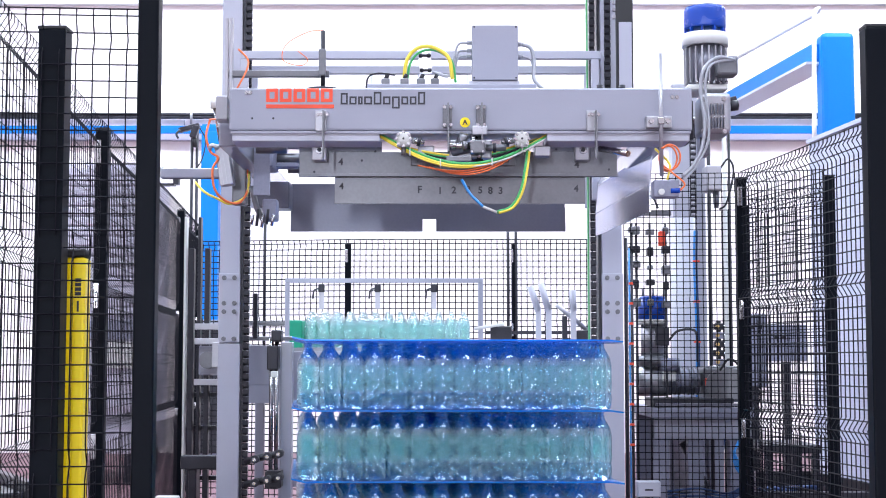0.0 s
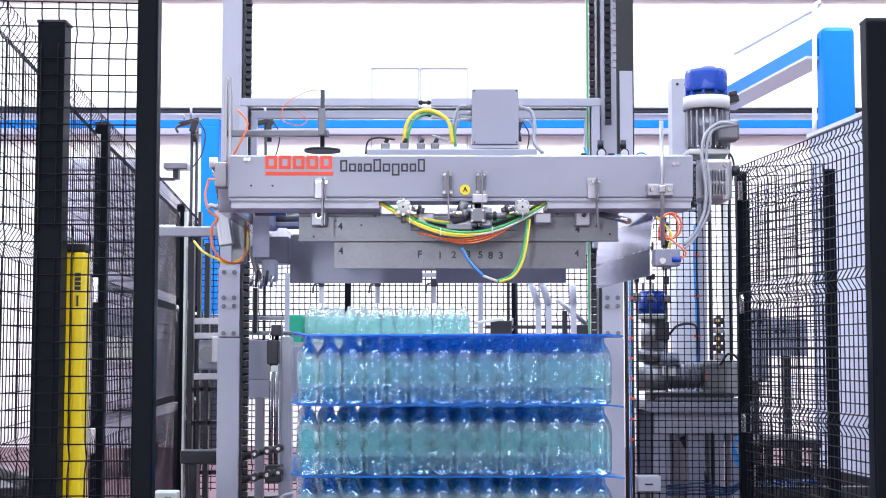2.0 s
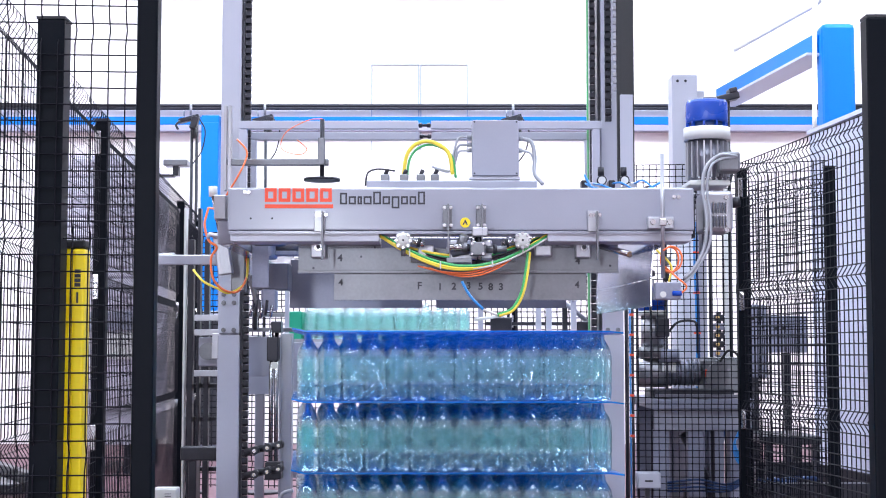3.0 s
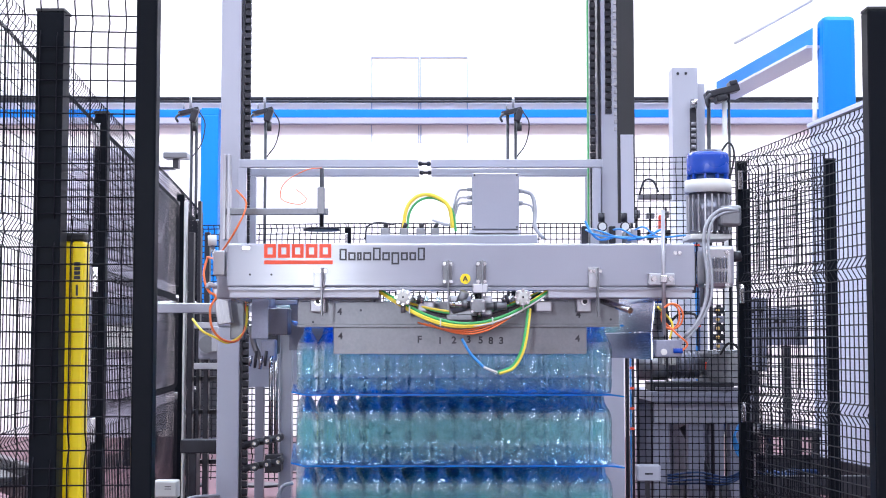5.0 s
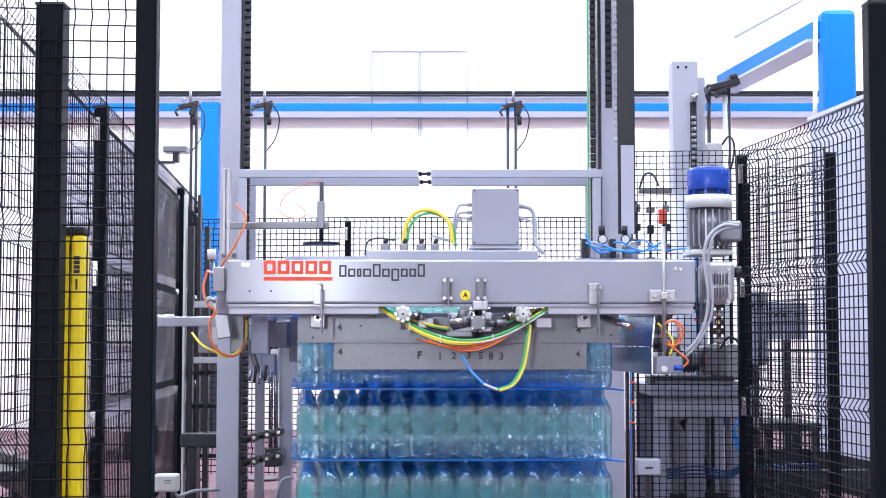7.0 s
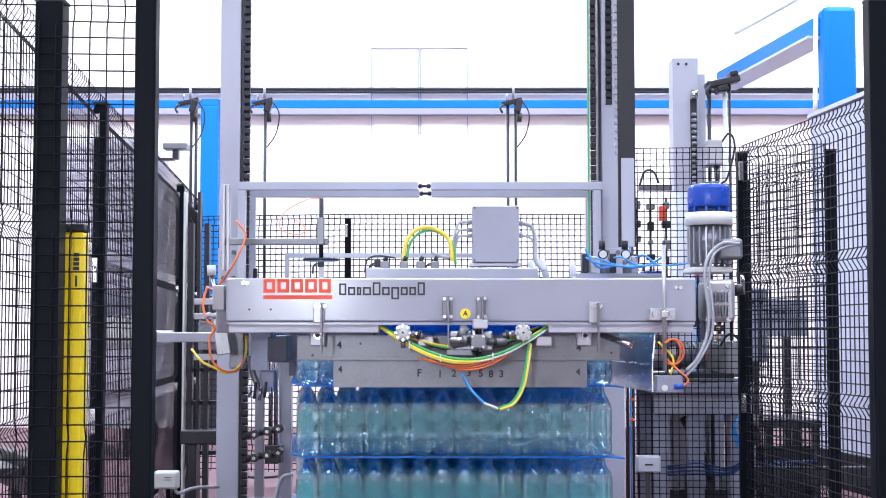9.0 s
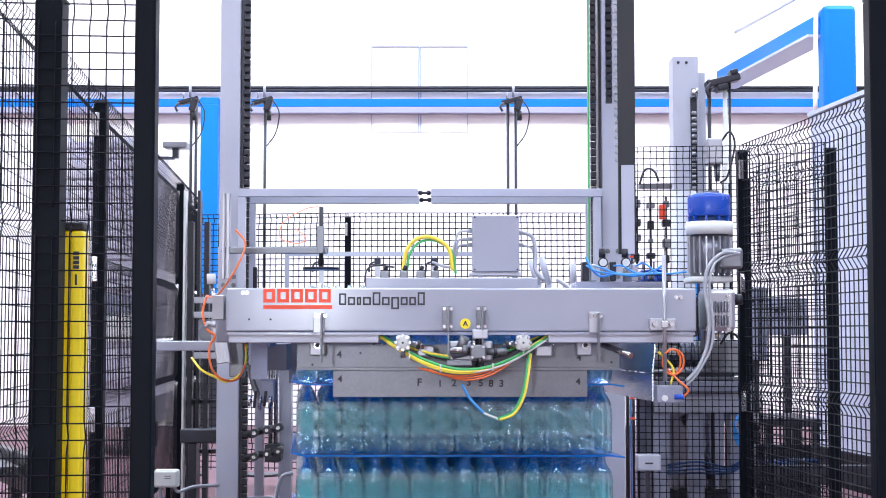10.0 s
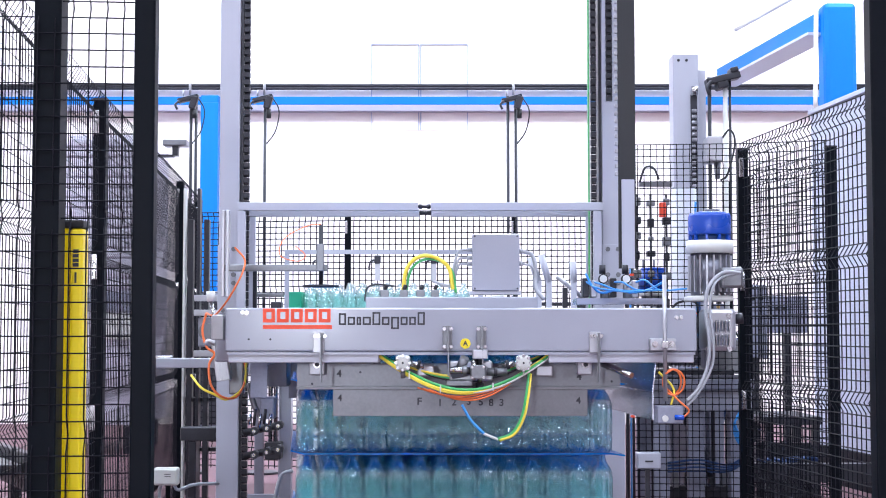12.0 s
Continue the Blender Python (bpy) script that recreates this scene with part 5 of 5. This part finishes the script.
        part("hose", hose([(tb - 0.04, 8.05, 0.594 - 0.01 * k), (tb - 0.16, 8.04, 0.527 - 0.012 * k), (tb - 0.32, 8.05, 0.552 - 0.02 * k), (ta + 0.08, 8.08, 0.533 - 0.016 * k)], 0.006), M_HOSE_N, h, "dark blue hose")
    e = thing("switch_box", (1.109, 7.9, 0), "small grey switch box on the column foot", "switch box")
    part("body", box(1.042, 1.173, 7.86, 7.94, 0.521, 0.606, 0.006), M_LIGHT, e)
    part("lid", box(1.048, 1.167, 7.848, 7.859, 0.524, 0.603, 0.004), M_LIGHT, e)
    part("dark_mark", box(1.085, 1.128, 7.846, 7.848, 0.557, 0.566), M_INK, e)
    part("stand", box(1.093, 1.117, 7.89, 7.91, 0, 0.521 - 0.001), M_DARK, e)

    # air fittings on thin rods
    a = thing("air_fittings", (1.176, 8.2, 0), "thin rods with dark air fittings and hoses", "fittings")
    rnd = random.Random(3)
    for u in (1.073, 1.098, 1.176, 1.265):
        part("rod", rod((u, 8.2, 0.02), (u, 8.2, 2.036), 0.007, seg=8), M_DARK, a)
        for k in range(5):
            z = 2.020 - k * 0.1 - rnd.uniform(0, 0.03)
            w = rnd.uniform(0.012, 0.024)
            part("fitting", box(u - w, u + w, 8.17, 8.23, z - rnd.uniform(0.02, 0.05), z, 0.005), M_DARK if k % 2 else M_STEEL, a)
    part("red_valve", box(1.217, 1.252, 8.12, 8.17, 1.900, 1.983, 0.006), M_RED, a)
    part("arm", box(1.107, 1.294, 8.15, 8.2, 2.074, 2.103, 0.003), M_STEEL, a)
    part("hose", hose([(1.114, 8.2, 2.097), (1.146, 8.2, 2.184), (1.195, 8.2, 2.184), (1.226, 8.2, 2.119)], 0.006), M_DARK, a)
    for k, material in ((0, M_DARK), (1, M_HOSE_B), (2, M_DARK)):
        u = 0.966 + 0.014 * k
        part("riser", rod((u, 7.6, 0.02), (u, 7.6, 1.874 - 0.03 * k), 0.005, seg=8), material, a)
    for k in range(9):
        z = 1.664 - 0.105 * k
        part("red_clip", box(0.975, 0.996, 7.57, 7.59, z - 0.012, z), M_RED, a)


side_lift()


# ---- pusher and cabinets beside the stack ----
def left_side():
    g = thing("pusher_unit", (-0.860, 7.4, 0), "grey pusher unit with chrome guide rods and dark blocks", "pusher")
    part("frame_post", box(-0.823, -0.765, 7.36, 7.44, 0, 1.348, 0.004), M_GREY, g)
    for u in (-0.863, -0.837):
        part("guide_rod", rod((u, 7.3, 0.625), (u, 7.3, 1.364), 0.011, seg=12), M_CHROME, g)
    part("upper_block", box(-0.881, -0.824, 7.25, 7.34, 1.208, 1.329, 0.006), M_DARK, g)
    part("lower_block", box(-0.882, -0.802, 7.22, 7.34, 0.625, 0.709, 0.006), M_DARK, g)
    part("sensor", box(-0.857, -0.823, 7.22, 7.25, 1.171, 1.202, 0.003), M_WHITE, g)
    part("panel", box(-1.015, -0.784, 7.58, 7.62, 1.126, 1.333, 0.004), M_GREY, g)
    part("tube", box(-1.017, -0.783, 7.56, 7.60, 1.359, 1.380, 0.003), M_STEEL, g)
    part("tube", box(-1.031, -0.838, 7.66, 7.70, 1.439, 1.460, 0.003), M_STEEL, g)
    part("bracket", box(-0.860, -0.809, 7.25, 7.35, 1.349, 1.406, 0.006), M_DARK, g)
    for va, vb in ((0.762, 0.806), (0.648, 0.691)):
        ar = part("arm", hose([(-0.973, 7.16, va), (-0.781, 7.1, vb)], 0.017, steps=0, seg=4), M_DARK, g)
        for q in (0.3, 0.62, 0.9):
            ax, az = -0.973 + q * 0.194, va + (vb - va) * q
            part("joint", rod((ax, 7.07, az), (ax, 7.17, az), 0.02, seg=12), M_DARK, ar)
            part("pin", rod((ax, 7.06, az), (ax, 7.07, az), 0.009, seg=10), M_CHROME, ar)
    part("arm", box(-1.342, -1.127, 7.45, 7.55, 0.700, 0.769, 0.006), M_DARK, g)
    part("arm_post", box(-1.302, -1.261, 7.46, 7.54, 0, 0.700 - 0.001, 0.006), M_DARK, g)
    part("hanger", box(-0.982, -0.961, 7.48, 7.52, 1.367, 1.601, 0.004), M_DARK, g)
    part("cable", hose([(-0.676, 6.6, 0.630), (-0.727, 6.6, 0.610), (-0.752, 6.6, 0.529), (-0.762, 6.6, 0.433)], 0.009), M_HOSE_W, g)

    # roller frame between fence and column
    r = thing("rail_stand", (-1.387, 8.5, 0), "dark steel stand with grey rails and gear", "stand")
    for u, w, material in ((-1.515, 0.014, M_WHITE), (-1.478, 0.03, M_DARK), (-1.432, 0.018, M_DARK), (-1.385, 0.03, M_DARK)):
        part("upright", box(u - w / 2, u + w / 2, 8.48, 8.54, 0, 2.098 if w < 0.02 else 1.914, 0.003), material, r)
    for v in (1.453, 1.368, 1.133):
        part("rail", box(-1.438, -1.284, 8.38, 8.42, v - 0.02, v + 0.016, 0.003), M_ALU, r)
    part("housing", box(-1.422, -1.297, 8.43, 8.6, 1.169, 1.341, 0.01), M_GREY, r)
    part("gear", rod((-1.361, 8.42, 1.257), (-1.361, 8.38, 1.257), 0.05, seg=18), M_STEEL, r)
    for v in (1.055, 0.860, 0.569):
        part("cross_bar", box(-1.531, -1.299, 8.55, 8.6, v - 0.012, v + 0.012), M_DARK, r)

    # small box on the fence
    b = thing("fence_junction_box", (-1.281, 6.8, 0.546), "small white plastic junction box hung on fence", "junction box")
    part("body", box(-1.337, -1.226, 6.76, 6.82, 0.546, 0.627, 0.008), M_WHITE, b)
    part("lid", box(-1.332, -1.231, 6.748, 6.759, 0.552, 0.622, 0.006), M_WHITE, b)
    for v in (0.601, 0.590):
        part("dark_mark", box(-1.285, -1.256, 6.746, 6.748, v - 0.003, v), M_INK, b)
    part("cable", hose([(-1.249, 6.8, 0.546), (-1.228, 6.8, 0.523), (-1.174, 6.9, 0.536), (-1.090, 7.1, 0.521)], 0.008), M_HOSE_W, b)
    part("cable", hose([(-1.307, 6.8, 0.546), (-1.317, 6.8, 0.507), (-1.311, 6.8, 0.3), (-1.311, 6.8, 0.0)], 0.008), M_HOSE_W, b)
    part("stand", box(-1.292, -1.271, 6.821, 6.84, 0, 0.614), M_BLACK, b)


left_side()


# ---- machines in the distance ----
def distance():
    y = 15.0
    x0, x1 = -4.247, -3.156
    c = thing("shutter_cabinet", ((x0 + x1) / 2, y, 0), "pale grey slatted machine cabinet far behind the fence", "cabinet")
    part("body", box(x0, x1, y + 0.03, y + 1.6, 0.3, 3.310, 0.01), M_SLAT, c)
    for k in range(15):
        z0 = 1.717 + k * 0.105
        part("slat", box(x0 + 0.02, x1 - 0.02, y - 0.01, y + 0.029, z0, z0 + 0.088, 0.012), M_SLAT, c)
    wx = x1 - 0.339
    part("window", box(wx, wx + 0.315, y - 0.02, y + 0.02, 1.180, 1.454, 0.004), M_WHITE, c, "pale inspection window")
    part("dark_band", box(x0, x1, y - 0.015, y + 0.02, 1.483, 1.670), M_MACH, c)
    part("lower_panel", box(x0, x1, y - 0.005, y + 0.029, 0.756, 1.134, 0.005), M_SLAT, c)
    for u in (x0 + 0.1, x1 - 0.15):
        part("leg", box(u, u + 0.08, y + 0.1, y + 0.2, 0, 0.299), M_DARK, c)
        part("leg", box(u, u + 0.08, y + 1.4, y + 1.5, 0, 0.299), M_DARK, c)
    part("lamp_fitting", box(-2.961, -2.707, y + 0.2, y + 0.4, 3.225, 3.290, 0.01), M_STEEL, c)
    part("lamp_bracket", box(-2.866, -2.807, y + 0.25, y + 0.35, 3.124, 3.225 - 0.001), M_DARK, c)
    part("lamp_arm", box(x1 - 0.01, -2.853, y + 0.25, y + 0.35, 3.112, 3.136), M_DARK, c)

    k = thing("machine_cabinet", (-2.803, 17.5, 0), "dark grey machine cabinet before the blue column", "cabinet")
    xa, xb = -2.980, -2.640
    part("body", box(xa, xb, 17.5, 18.1, 0.1, 1.754, 0.01), M_MACH, k)
    part("door", box(xa + 0.02, xb - 0.02, 17.485, 17.499, 0.15, 1.754 - 0.05, 0.005), M_DARK, k)
    part("plinth", box(xa + 0.03, xb - 0.03, 17.53, 18.07, 0, 0.099), M_DARK, k)

    v = thing("floor_conveyor", (-3.4, 10.5, 0), "low dark conveyor on legs crossing the floor", "conveyor")
    def along(d, x0, x1, z0, z1, m=pose(-4.1, 9.8, 0, 0, 0, -62)):
        bm = box(x0, x1, -d / 2, d / 2, z0, z1, 0.005)
        bmesh.ops.transform(bm, verts=bm.verts, matrix=m)
        return bm
    part("belt", along(0.4, -1.2, 5.0, 0.72, 0.76), M_DARK, v)
    m2 = pose(-4.1, 9.8, 0, 0, 0, -62)
    for d in (-0.23, 0.23):
        bm = box(-1.2, 5.0, d - 0.02, d + 0.02, 0.66, 0.80, 0.004)
        bmesh.ops.transform(bm, verts=bm.verts, matrix=m2)
        part("side_rail", bm, M_DARK, v)
        for k in range(4):
            bm = box(-1.0 + k * 1.9, -0.94 + k * 1.9, d - 0.02, d + 0.02, 0, 0.659)
            bmesh.ops.transform(bm, verts=bm.verts, matrix=m2)
            part("leg", bm, M_DARK, v)

    # control cabinets behind the east fence
    for u0, u1, v0, v1, yy, material, lab in ((2.186, 2.342, 1.067, 1.597, 10.5, M_MACH, "grey control box on a post behind the fence"),
                                             (2.592, 2.888, 1.250, 1.541, 11.5, M_MACH, "dark framed control box on a post")):
        k = thing("control_box", ((u0 + u1) / 2, yy, 0), lab, "control box")
        part("body", box(u0, u1, yy, yy + 0.2, v0, v1, 0.008), material, k)
        part("door", box(u0 + 0.01, u1 - 0.01, yy - 0.012, yy - 0.001, v0 + 0.01, v1 - 0.01, 0.004), material, k)
        part("post", box((u0 + u1) / 2 - 0.03, (u0 + u1) / 2 + 0.03, yy + 0.05, yy + 0.11, 0, v0 - 0.001), M_DARK, k)
        for q in range(2):
            part("knob", rod((u0 + 0.05 + 0.06 * q, yy - 0.012, v1 - 0.1), (u0 + 0.05 + 0.06 * q, yy - 0.03, v1 - 0.1), 0.015), M_RUBBER, k)
    b = thing("low_bench", (2.349, 10, 0), "dark low bench with loose cables behind the fence", "bench")
    part("top", box(2.156, 2.543, 9.8, 10.5, 0.632, 0.689, 0.008), M_DARK, b)
    for u in (2.178, 2.496):
        part("leg", box(u, u + 0.05, 9.85, 9.9, 0, 0.632 - 0.001), M_DARK, b)
        part("leg", box(u, u + 0.05, 10.4, 10.45, 0, 0.632 - 0.001), M_DARK, b)
    part("skirt", box(2.144, 2.562, 10.0, 10.06, 0.03, 0.5, 0.005), M_DARK, b)
    part("beam", box(2.006, 2.998, 9.5, 9.6, 0.28, 0.40, 0.004), M_DARK, b)
    for q in range(4):
        part("cable", hose([(2.085 + 0.05 * q, 9.65, 0.42), (2.196 + 0.04 * q, 9.6, 0.36 + 0.02 * q), (2.289 + 0.05 * q, 9.62, 0.43), (2.474, 9.64, 0.41)], 0.01), M_HOSE_N, b)


distance()


# ---- movement ----
def motions():
    rows = [(t, pose(HEAD[0], HEAD[1], HEAD[2] + dz)) for t, dz in DROPS]
    walk(head, rows)


motions()
